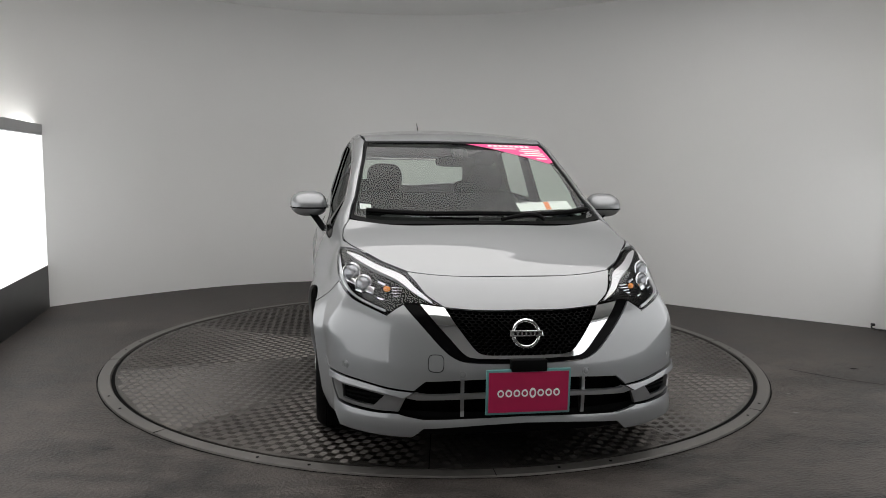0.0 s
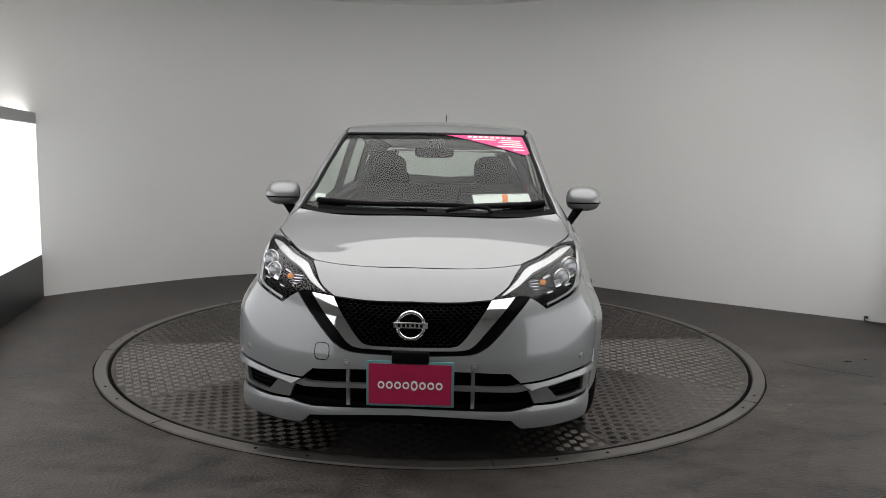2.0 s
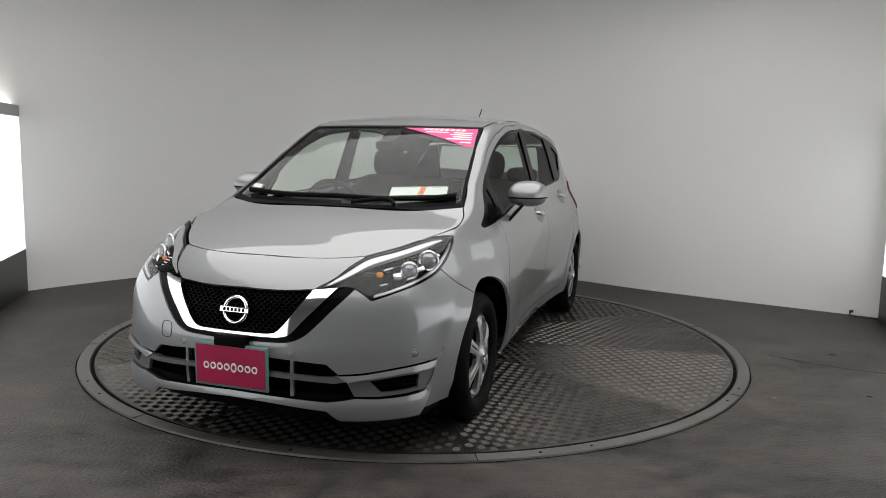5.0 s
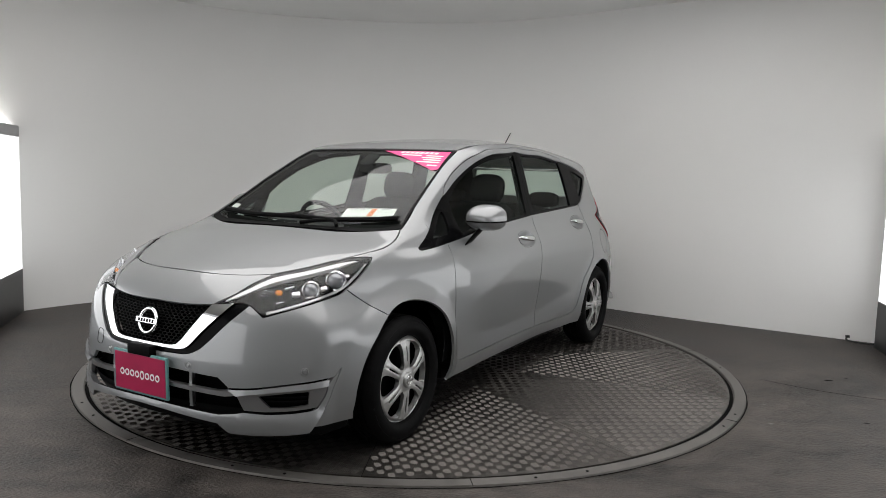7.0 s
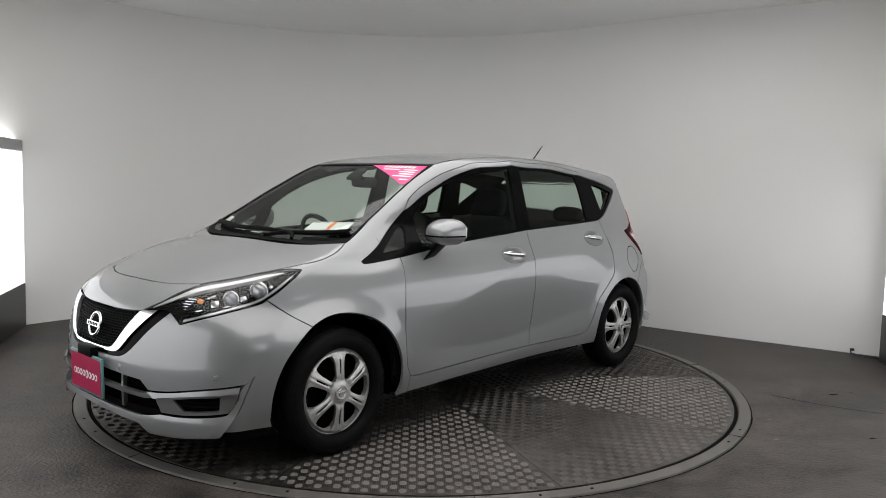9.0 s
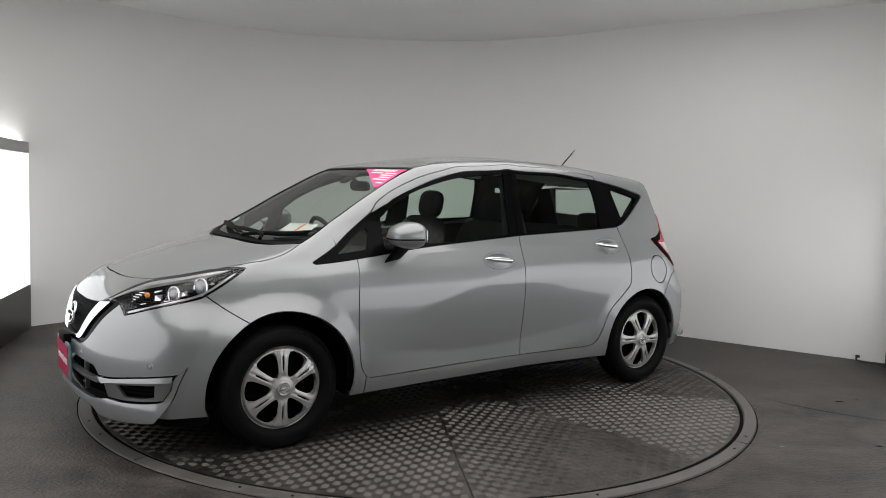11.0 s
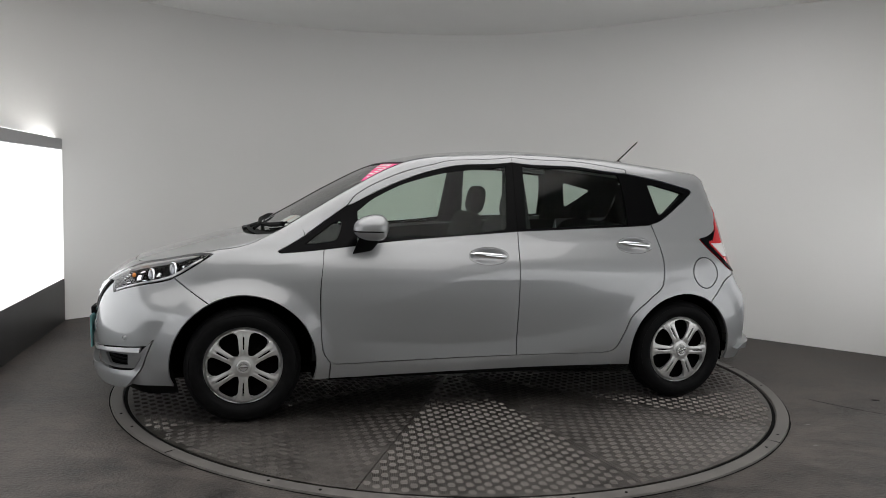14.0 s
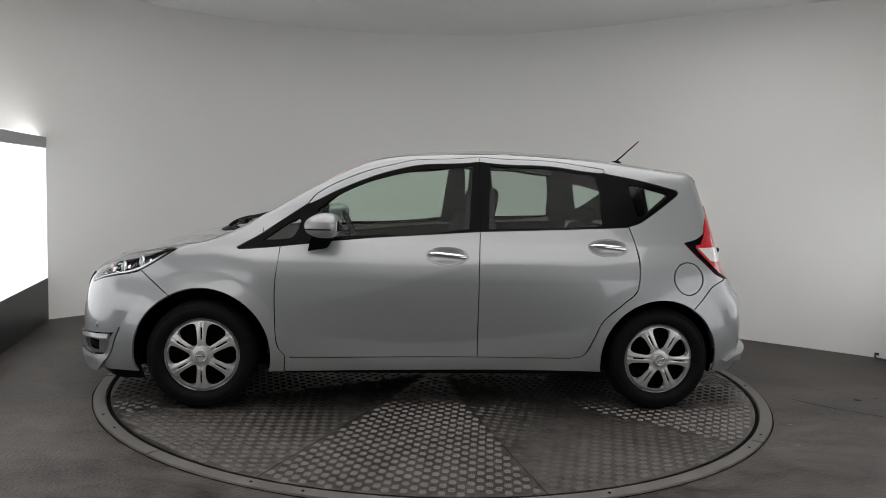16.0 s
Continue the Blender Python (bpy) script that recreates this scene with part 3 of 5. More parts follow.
# ---- the car ----
car = tagged(new("car"), "silver compact five-door hatchback car parked on the turntable", "car")

# outlines shared by neighbouring panels
HOOD_SIDE = np.concatenate([A((1.155, 0.654), (1.175, 0.666), (1.247, 0.690), (1.356, 0.695), (1.45, 0.672)), N((57.6, 36.2))])
HOOD_LAMP = N((57.6, 36.2), (47.4, 34.2), (36.0, 31.8))
HOOD_FRONT = N((36.0, 31.8), (30.7, 31.8), (24.7, 31.9), (15.2, 32.4), (0, 33.1))
LAMP_TOP = N((70.2, 35.1), (60, 35.8), (47, 33.6), (36, 31.4))
LAMP_INNER = N((36, 31.4), (31, 28.2), (26.5, 24.6), (21.6, 22.0))
LAMP_STEP = N((21.6, 22.0), (28, 22.2), (31.6, 21.6), (33.4, 20.2), (35.3, 18.5))
LAMP_LOW = N((35.3, 18.5), (40, 19.7), (47.2, 21.6), (55.9, 24.6), (62.2, 28.6), (68, 33.0), (70.2, 35.1))
LAMP_LOW_A = N((35.3, 18.5), (40, 19.7), (47.2, 21.6), (55.9, 24.6), (58.0, 25.8))
LAMP_LOW_B = N((70.2, 35.1), (68, 33.0), (62.2, 28.6), (58.0, 25.8))
SEAM_NOSE = np.concatenate([N((58.0, 25.8)), S((1.560, 0.690), (1.475, 0.634))])
V_OUTER = N((31.6, 21.6), (26.0, 16.9), (21.1, 12.3), (18.4, 10.2), (14.8, 8.9), (8, 8.7), (0, 8.6))
V_MID = N((27.4, 21.9), (19.9, 15.1), (15.6, 10.9), (12.8, 9.9), (8, 9.8), (0, 9.8))
V_INNER = N((21.0, 21.6), (16.4, 16.1), (12.7, 11.9), (10.4, 10.8), (6, 10.7), (0, 10.7))
LIP_LINE = N((21.4, 21.7), (11.9, 21.5), (0, 21.8))
WS_LOW = A((1.275, 0), (1.265, 0.224), (1.220, 0.510), (1.140, 0.655))
WS_SIDE = A((1.140, 0.655), (0.948, 0.617), (0.745, 0.585), (0.58, 0.560), (0.405, 0.537))
WS_TOP = A((0.405, 0.537), (0.415, 0.274), (0.418, 0))
ROOF_SIDE = A((0.405, 0.537), (0.15, 0.552), (-0.10, 0.556), (-0.45, 0.554), (-0.9, 0.540), (-1.3, 0.510), (-1.60, 0.470))
DLO_TOP_A = S((1.125, 0.902), (0.974, 0.990), (0.825, 1.092), (0.729, 1.152))
DLO_TOP_B = S((0.729, 1.152), (0.575, 1.233), (0.415, 1.303), (0.254, 1.357), (0.058, 1.396), (-0.236, 1.420))
DLO_TOP_C = S((-0.236, 1.420), (-0.613, 1.408), (-0.971, 1.377))
DLO_TOP_D = S((-0.971, 1.377), (-1.159, 1.345), (-1.425, 1.287))
DLO_END = S((-1.425, 1.287), (-1.436, 1.270), (-1.401, 1.240), (-1.250, 1.133), (-1.180, 1.090), (-1.118, 1.070))
DLO_LOW_D = S((-1.118, 1.066), (-0.937, 1.054), (-0.236, 1.019))
DLO_LOW_A = S((-0.236, 1.019), (0.439, 0.966), (0.812, 0.923), (0.887, 0.914))
DLO_LOW_F = S((0.887, 0.914), (1.080, 0.894), (1.116, 0.893), (1.125, 0.902))
TOP_SEAM_F = S((0.745, 1.150), (0.729, 1.170), (0.687, 1.214), (0.576, 1.278), (0.416, 1.345), (0.254, 1.390), (0.090, 1.422), (-0.236, 1.449))
TOP_SEAM_R = S((-0.236, 1.449), (-0.616, 1.439), (-0.940, 1.405), (-0.985, 1.380))
DOOR_FRONT = S((0.887, 0.914), (0.907, 0.725), (0.906, 0.540), (0.893, 0.382), (0.850, 0.308), (0.813, 0.297))
DOOR_REAR = S((-0.777, 0.301), (-0.852, 0.324), (-0.902, 0.420), (-0.955, 0.532), (-1.066, 0.634), (-1.143, 0.706), (-1.163, 0.826), (-1.153, 0.952), (-1.118, 1.066))
TAIL_LOW = S((-1.457, 0.982), (-1.546, 0.889), (-1.633, 0.811), (-1.715, 0.775))
TAIL_UP = S((-1.457, 0.982), (-1.53, 1.00), (-1.585, 1.04), (-1.60, 1.10))
SEAM_TAIL = S((-1.715, 0.775), (-1.628, 0.745), (-1.563, 0.675), (-1.4844, 0.600))
SIDE_VIEW = Globe((-0.2, -0.35, 0.6), 90)
FENDER_VIEW = Globe((1.15, -0.2, 0.5), 90)

hood = panel("hood", both([A((1.300, 0), (1.278, 0.364), (1.155, 0.654)), HOOD_SIDE, HOOD_LAMP, HOOD_FRONT]), PAINT, car, ABOVE, 0.025)
panel("nose_panel", both([HOOD_FRONT[::-1], LAMP_INNER, LIP_LINE]), PAINT, car, NOSE, 0.02)
bumper = panel("front_bumper", both([V_OUTER[::-1], LAMP_STEP[2:], LAMP_LOW_A, SEAM_NOSE, arch(1.3, 0.372, 62, -12, 12),
                                     N((59.7, -9.6), (52, -9.2), (46.5, -8.6)), N((46.5, -8.6), (50.8, -3.5), (52.9, 1.5), (54.9, 5.9)), N((54.9, 5.9), (53.2, 4.0), (51.5, 3.6), (41.3, 2.6), (33.1, 1.6), (27.2, 1.3)),
                                     N((27.2, 1.3), (24.4, 3.7)), N((24.4, 3.7), (12, 4.6), (0, 5.0))]), PAINT, car, NOSE, 0.02)
panel("lower_lip", both([N((0, -4.2), (12, -4.5), (24.8, -5.0)), N((24.8, -5.0), (29.0, -4.5), (31, -4.1)), N((31, -4.1), (37.8, -4.3), (46.5, -3.8), (48.6, -3.4)), N((48.6, -3.4), (50.6, -0.4), (51.5, 2.6), (54.9, 5.9)), N((54.9, 5.9), (52.9, 1.5), (50.8, -3.5), (46.5, -8.6)),
                         N((46.5, -8.6), (36, -9.2), (28.0, -9.1)), N((28.0, -9.1), (24.7, -6.9)), N((24.7, -6.9), (12, -6.2), (0, -5.9))]), PAINT, bumper, NOSE, 0.02, out=lambda q: 0.003 + 0.034 * np.clip((radians(-3.4) - q[:, 1]) / radians(5.0), 0, 1), lip=0.03)
panel("bumper_bar", both([N((0, 1.7), (12, 1.4), (24, 0.8), (27.0, 1.1)), N((27.0, 1.1), (29.3, -0.2), (26.5, -0.8)), N((26.5, -0.8), (12, 0.0), (0, 0.4))]), GREY_TRIM, bumper, NOSE, 0.016, out=0.006, lip=0.025, label="grey bar across the lower intake")
panel("intake", both([N((0, 7), (28, 6)), N((28, 6), (36, 0)), N((36, 0), (34, -8)), N((34, -8), (0, -8))]), BLACK_DEEP, bumper, NOSE, 0.04, out=-0.06, lip=0, label="black lower air intake")
panel("valance", both([N((0, -4), (60, -4)), N((60, -4), (60, -13.5)), N((60, -13.5), (0, -12.5))]), BLACK_TRIM, car, NOSE, 0.04, out=-0.035, lip=0, label="black plastic lower valance")
for flip in (False, True):
    panel("bumper_ledge", [N((27.0, 1.2), (33.1, 1.5), (41.3, 2.5), (51.3, 3.5)), N((51.3, 3.5), (51.0, 1.9)), N((51.0, 1.9), (41.3, 1.2), (33.1, 0.3), (29.5, -0.3)), N((29.5, -0.3), (27.0, 1.2))], PAINT, bumper, NOSE, 0.015, gap=0.001, out=lambda q: 0.012 - 0.5 * (q[:, 1] - radians(0.8) - (q[:, 0] - radians(30)) * 0.10) * 0.5, lip=0.02, flip=flip)
    fog = panel("fog_trim", [N((29.2, -0.4), (33.1, 0.2), (41.3, 1.1), (51.2, 1.9)), N((51.2, 1.9), (50.6, -0.4), (48.6, -3.4)), N((48.6, -3.4), (37.8, -4.1), (31, -4.0)), N((31, -4.0), (29.2, -0.4))], GREY_TRIM, bumper, NOSE, 0.015, gap=0.001, out=-0.002,
                holes=[[N((34.6, -0.3), (41, 0.4), (46.6, 0.7)), N((46.6, 0.7), (46.4, -2.6)), N((46.4, -2.6), (41, -3.0), (37.4, -3.1)), N((37.4, -3.1), (34.6, -0.3))]], flip=flip, label="grey fog lamp surround with a black recess")
    panel("recess", [N((33, 1.2), (49, 1.2)), N((49, 1.2), (49, -4)), N((49, -4), (33, -4)), N((33, -4), (33, 1.2))], BLACK_DEEP, fog, NOSE, 0.03, out=-0.03, lip=0, flip=flip)
    for e in (-0.9, -1.9):
        panel("slat", [N((35.5, e + 0.25), (46.5, e + 0.25)), N((46.5, e + 0.25), (46.5, e - 0.2)), N((46.5, e - 0.2), (36.5, e - 0.2)), N((36.5, e - 0.2), (35.5, e + 0.25))], BLACK_TRIM, fog, NOSE, 0.02, gap=0, out=-0.016, lip=0.008, flip=flip)
    panel("strut", [N((15.2, 5), (16.1, 5)), N((16.1, 5), (16.1, -5)), N((16.1, -5), (15.2, -5)), N((15.2, -5), (15.2, 5))], GREY_TRIM, bumper, NOSE, 0.02, gap=0, out=-0.02, lip=0.02, flip=flip)
panel("grille_border", both([V_MID[::-1], N((27.4, 21.9), (29.6, 22.1), (31.6, 21.6)), V_OUTER]), BLACK_GLOSS, car, NOSE, 0.015, gap=0.0012, out=-0.006, label="gloss black border of the grille")
panel("grille_bar", both([V_MID[::-1], N((27.4, 21.9), (21.0, 21.6)), V_INNER]), CHROME, car, NOSE, 0.012, gap=0.0008, out=0.006, lip=0.02, label="chrome V-shaped grille bar")

# grille: a honeycomb before a black recess
grille = panel("grille", both([LIP_LINE[::-1] + [0, 0, 0.01], V_INNER]), BLACK_DEEP, car, NOSE, 0.03, gap=-0.01, out=-0.045, lip=0, label="black honeycomb grille")


def honeycomb():
    v, f, g = [], [], np.concatenate([np.degrees(NOSE.flat(r)) for r in both([LIP_LINE[::-1], V_INNER])])
    pitch, rise = 1.70, 0.98
    rows = []
    for j in range(14):
        for i in range(-14, 15):
            c = ((i + 0.5 * (j % 2)) * pitch, 10.9 + j * rise * 0.80)
            if inside(np.array([c]), g)[0]:
                rows.append(c)
    for cx, cy in rows:
        hexa = [(math.cos(a), math.sin(a)) for a in [math.pi / 6 + k * math.pi / 3 for k in range(6)]]
        ring = [[(cx + s * pitch * 0.577 * h[0], cy + s * rise * 0.54 * h[1]) for h in hexa] for s in (1.0, 0.80)]
        k = len(v)
        v += ring[0] + ring[1]
        f += [(k + i, k + (i + 1) % 6, k + 6 + (i + 1) % 6, k + 6 + i) for i in range(6)]
    p = NOSE.lift(np.radians(np.array(v)))
    n = slope(p)
    pts = np.concatenate([p - n * 0.016, p - n * 0.034])
    m = len(v)
    faces = f + [(a + m, b + m, b, a) for q in f for a, b in ((q[3], q[2]),)]
    me = bpy.data.meshes.new("honeycomb")
    me.from_pydata([tuple(q) for q in pts], [], faces)
    me.materials.append(BLACK_TRIM)
    ob = new("honeycomb", me)
    ob.parent = grille


honeycomb()

for flip in (False, True):
    s = -1 if flip else 1
    panel("front_fender", [HOOD_SIDE, N((57.6, 36.2), (64, 36.2), (70.2, 35.1)), LAMP_LOW_B, SEAM_NOSE, arch(1.3, 0.372, 62, 193, 22), S((0.9375, 0.221), (0.940, 0.214)), S((0.940, 0.214), (0.855, 0.214)), S((0.855, 0.214), (0.850, 0.308)), DOOR_FRONT[:5][::-1],
                           DLO_LOW_F, S((1.125, 0.902), (1.05, 0.943), (0.985, 0.983)), np.concatenate([S((0.985, 0.983)), A((1.0, 0.629))]), A((1.0, 0.629), (1.140, 0.657), (1.155, 0.654))], PAINT, car, FENDER_VIEW, 0.022, flip=flip)
    fdoor = panel("front_door", [DOOR_FRONT, S((0.813, 0.297), (-0.236, 0.299)), S((-0.236, 0.299), (-0.230, 0.552), (-0.226, 0.808), (-0.236, 1.019)), DLO_LOW_A], PAINT, car, BESIDE, 0.022, holes=[ellipse(-0.043, 0.880, 0.118, 0.047, tilt=0.0)], flip=flip)
    rdoor = panel("rear_door", [S((-0.236, 1.019), (-0.226, 0.808), (-0.230, 0.552), (-0.236, 0.299)), S((-0.236, 0.299), (-0.777, 0.301)), DOOR_REAR, DLO_LOW_D], PAINT, car, BESIDE, 0.022, holes=[ellipse(-0.985, 0.944, 0.118, 0.047)], flip=flip)
    panel("door_frame", [TOP_SEAM_F, S((-0.236, 1.449), (-0.236, 1.420)), DLO_TOP_B[::-1], S((0.729, 1.152), (0.745, 1.150))], PAINT, fdoor, SIDE_VIEW, 0.02, gap=0.001, flip=flip)
    panel("door_frame", [TOP_SEAM_R, S((-0.985, 1.380), (-0.971, 1.377)), DLO_TOP_C[::-1], S((-0.236, 1.420), (-0.236, 1.449))], PAINT, rdoor, SIDE_VIEW, 0.02, gap=0.001, flip=flip)
    body = panel("body_side", [np.concatenate([S((0.985, 0.983)), A((1.0, 0.629))]), np.concatenate([A((1.0, 0.629)), WS_SIDE[1:]]), ROOF_SIDE, np.concatenate([A((-1.60, 0.470)), B((0.545, 1.33), (0.565, 1.2))]), np.concatenate([B((0.565, 1.2)), TAIL_UP[::-1]]), TAIL_LOW, SEAM_TAIL,
                               arch(-1.3, 0.348, 122, -13.5, 22), S((-0.962, 0.222), (0.855, 0.214)), S((0.855, 0.214), (0.850, 0.308)), S((0.850, 0.308), (0.813, 0.297)), S((0.813, 0.297), (-0.777, 0.301)), DOOR_REAR, S((-1.118, 1.066), (-1.118, 1.070)), DLO_END[::-1], DLO_TOP_D[::-1],
                               S((-0.971, 1.377), (-0.985, 1.380)), TOP_SEAM_R[::-1], TOP_SEAM_F[::-1], S((0.745, 1.150), (0.985, 0.983))], PAINT, car, SIDE_VIEW, 0.022, gap=0.0023, holes=[ellipse(-1.459, 0.779, 0.088, 0.092)], flip=flip)
    panel("fuel_flap" if not flip else "body_plug", ellipse(-1.459, 0.779, 0.088, 0.092), PAINT, body, SIDE_VIEW, 0.02, gap=0.0015, flip=flip)
    # window surrounds and panes
    trim = panel("window_trim", [DLO_TOP_A, DLO_TOP_B, S((-0.236, 1.420), (-0.236, 1.019)), DLO_LOW_A, DLO_LOW_F], BLACK_GLOSS, car, SIDE_VIEW, 0.03, gap=0.001, out=-0.004,
                 holes=[[S((0.985, 0.942), (0.835, 1.050)), S((0.835, 1.050), (0.795, 1.066), (0.785, 1.045), (0.815, 0.975), (0.850, 0.957)), S((0.850, 0.957), (0.985, 0.942))],
                        [S((0.690, 1.120), (0.574, 1.204), (0.383, 1.292), (0.124, 1.358), (-0.195, 1.396)), S((-0.195, 1.398), (-0.172, 1.036)), S((-0.172, 1.036), (0.440, 0.984), (0.705, 0.957)), S((0.705, 0.957), (0.690, 1.120))]], flip=flip, label="gloss black window surround")
    panel("quarter_pane", [S((1.02, 0.93), (0.80, 1.09)), S((0.80, 1.09), (0.77, 0.95)), S((0.77, 0.95), (1.02, 0.93))], TINTED, trim, SIDE_VIEW, 0.04, out=-0.010, lip=0, flip=flip)
    panel("pane", [S((0.715, 1.13), (0.574, 1.216), (0.383, 1.302), (0.124, 1.368), (-0.21, 1.406)), S((-0.21, 1.408), (-0.18, 1.02)), S((-0.18, 1.02), (0.73, 0.945)), S((0.73, 0.945), (0.715, 1.13))], TINTED, trim, SIDE_VIEW, 0.05, out=-0.012, lip=0, flip=flip, label="tinted door glass")
    trim = panel("window_trim", [DLO_TOP_C, DLO_TOP_D, DLO_END, DLO_LOW_D, S((-0.236, 1.019), (-0.236, 1.420))], BLACK_GLOSS, car, SIDE_VIEW, 0.03, gap=0.001, out=-0.004,
                 holes=[[S((-0.300, 1.400), (-0.612, 1.394), (-0.925, 1.367)), S((-0.925, 1.367), (-0.948, 1.273), (-0.962, 1.068)), S((-0.962, 1.068), (-0.290, 1.036)), S((-0.290, 1.036), (-0.300, 1.400))],
                        [S((-1.135, 1.312), (-1.20, 1.305), (-1.36, 1.266)), S((-1.36, 1.266), (-1.372, 1.252), (-1.23, 1.145), (-1.19, 1.128)), S((-1.19, 1.128), (-1.175, 1.145), (-1.128, 1.30), (-1.135, 1.312))]], flip=flip, label="gloss black window surround")
    panel("pane", [S((-0.28, 1.408), (-0.612, 1.402), (-0.94, 1.375)), S((-0.94, 1.375), (-0.975, 1.06)), S((-0.975, 1.06), (-0.27, 1.028)), S((-0.27, 1.028), (-0.28, 1.408))], PRIVACY, trim, SIDE_VIEW, 0.05, out=-0.012, lip=0, flip=flip, label="tinted door glass")
    panel("quarter_pane", [S((-1.10, 1.33), (-1.40, 1.27)), S((-1.40, 1.27), (-1.19, 1.11)), S((-1.19, 1.11), (-1.10, 1.33))], PRIVACY, trim, SIDE_VIEW, 0.05, out=-0.012, lip=0, flip=flip)
    # door handles in their cups
    for door, cx, cz in ((fdoor, -0.043, 0.880), (rdoor, -0.985, 0.944)):
        def dish(q, cx=cx, cz=cz):
            d = ((q[:, 0] - cx) / 0.118) ** 2 + ((q[:, 1] - cz) / 0.047) ** 2
            return -0.034 * np.clip(1 - d, 0, 1) ** 1.3
        panel("handle_cup", ellipse(cx, cz, 0.118, 0.047), PAINT, door, BESIDE, 0.01, gap=-0.001, out=dish, lip=0, flip=flip)
        base = S((cx, cz))[0]
        bm = bmesh.new()
        n = 22
        rings = []
        for i in range(n + 1):
            t = i / n
            u = 0.108 - 0.226 * t
            w = 0.014 * (1 - abs(2 * t - 1) ** 5) + 0.002
            bow = base[1] + 0.018 - 0.030 * abs(2 * t - 1) ** 4
            rings.append([bm.verts.new((cx + u, s * (bow + 0.010 * math.sin(a)), cz + 0.004 - 0.02 * (t - 0.5) + w * math.cos(a))) for a in [2 * math.pi * k / 12 for k in range(12)]])
        for a, b in zip(rings, rings[1:]):
            for k in range(12):
                bm.faces.new((a[k], a[(k + 1) % 12], b[(k + 1) % 12], b[k]))
        bm.faces.new(rings[0])
        bm.faces.new(rings[-1][::-1])
        bmesh.ops.recalc_face_normals(bm, faces=bm.faces)
        part("handle", bm, CHROME, door, "chrome pull handle")
    # tail lamp
    tl = panel("tail_lamp", [np.concatenate([TAIL_UP, B((0.565, 1.2))]), B((0.565, 1.2), (0.53, 1.05), (0.52, 0.9), (0.55, 0.79)), np.concatenate([B((0.55, 0.79)), TAIL_LOW[-1:]]), TAIL_LOW[::-1]], RED_LENS, car, TAIL, 0.02, gap=0.001, out=0.004, flip=flip, label="red tail lamp with a clear wedge")
    panel("lamp_back", [np.concatenate([TAIL_UP, B((0.565, 1.2))]), B((0.565, 1.2), (0.53, 1.05), (0.52, 0.9), (0.55, 0.79)), np.concatenate([B((0.55, 0.79)), TAIL_LOW[-1:]]), TAIL_LOW[::-1]], BLACK_DEEP, tl, TAIL, 0.03, gap=-0.03, out=-0.030, lip=0, flip=flip)
    panel("reverse_lens", [np.concatenate([S((-1.535, 0.955), (-1.60, 0.955)), B((0.60, 0.950))]), B((0.60, 0.950), (0.52, 0.945)), B((0.52, 0.945), (0.52, 0.882)), np.concatenate([B((0.52, 0.882), (0.60, 0.880)), S((-1.65, 0.876), (-1.603, 0.880))]), S((-1.603, 0.880), (-1.535, 0.955))], CLEAR_LENS, tl, TAIL, 0.02, gap=0, out=0.007, lip=0.003, flip=flip)
    panel("dark_edge", [TAIL_UP[:3], S((-1.585, 1.04), (-1.55, 0.965)), S((-1.55, 0.975), (-1.522, 0.955), (-1.60, 0.866), (-1.66, 0.812), (-1.715, 0.786)), S((-1.715, 0.79), (-1.715, 0.775)), TAIL_LOW[::-1]], BLACK_GLOSS, tl, TAIL, 0.015, gap=0, out=0.007, lip=0.003, flip=flip)

roof = panel("roof", both([WS_TOP[::-1], ROOF_SIDE, np.concatenate([A((-1.60, 0.470)), A((-1.66, 0.30), (-1.675, 0))])]), PAINT, car, ABOVE, 0.035, gap=0.003)
ws = panel("windscreen", both([A((1.232, 0), (1.222, 0.224), (1.175, 0.500), (1.112, 0.632)), A((1.112, 0.632), (0.948, 0.600), (0.745, 0.568), (0.58, 0.543), (0.432, 0.520)), A((0.432, 0.520), (0.443, 0.27), (0.446, 0))]), GLASS, car, ABOVE, 0.05, gap=-0.004, out=-0.006, lip=0, label="clear windscreen")
panel("screen_border", both([WS_LOW, WS_SIDE, WS_TOP]), BLACK_TRIM, car, ABOVE, 0.025, gap=0.002, out=-0.003,
      holes=[both([A((1.232, 0), (1.222, 0.224), (1.175, 0.500), (1.112, 0.632)), A((1.112, 0.632), (0.948, 0.600), (0.745, 0.568), (0.58, 0.543), (0.432, 0.520)), A((0.432, 0.520), (0.443, 0.27), (0.446, 0))])], label="black printed border of the windscreen")
panel("cowl", both([A((1.16, 0), (1.10, 0.5), (1.04, 0.66)), A((1.04, 0.66), (1.15, 0.67)), A((1.15, 0.67), (1.31, 0.36), (1.345, 0))]), BLACK_TRIM, car, ABOVE, 0.04, out=-0.03, lip=0, label="black plastic cowl below the windscreen")
# tail: spoiler, gate, rear window, bumper
panel("rear_bumper", both([B((0, 0.70), (0.35, 0.71), (0.56, 0.76)), np.concatenate([B((0.56, 0.76)), TAIL_LOW[-1:]]), SEAM_TAIL, arch(-1.3, 0.348, 122, 193, 12), S((-1.655, 0.225), (-1.75, 0.225)), np.concatenate([S((-1.75, 0.225)), B((0.5, 0.225), (0, 0.22))])]), PAINT, car, TAIL, 0.03)
panel("rear_lip", both([B((0, 0.36), (0.5, 0.345)), np.concatenate([B((0.5, 0.345)), S((-1.80, 0.335), (-1.70, 0.30))]), np.concatenate([S((-1.70, 0.30), (-1.80, 0.295)), B((0.5, 0.29), (0, 0.29))])]), PAINT, car, TAIL, 0.03, gap=0, out=0.035, lip=0.05)
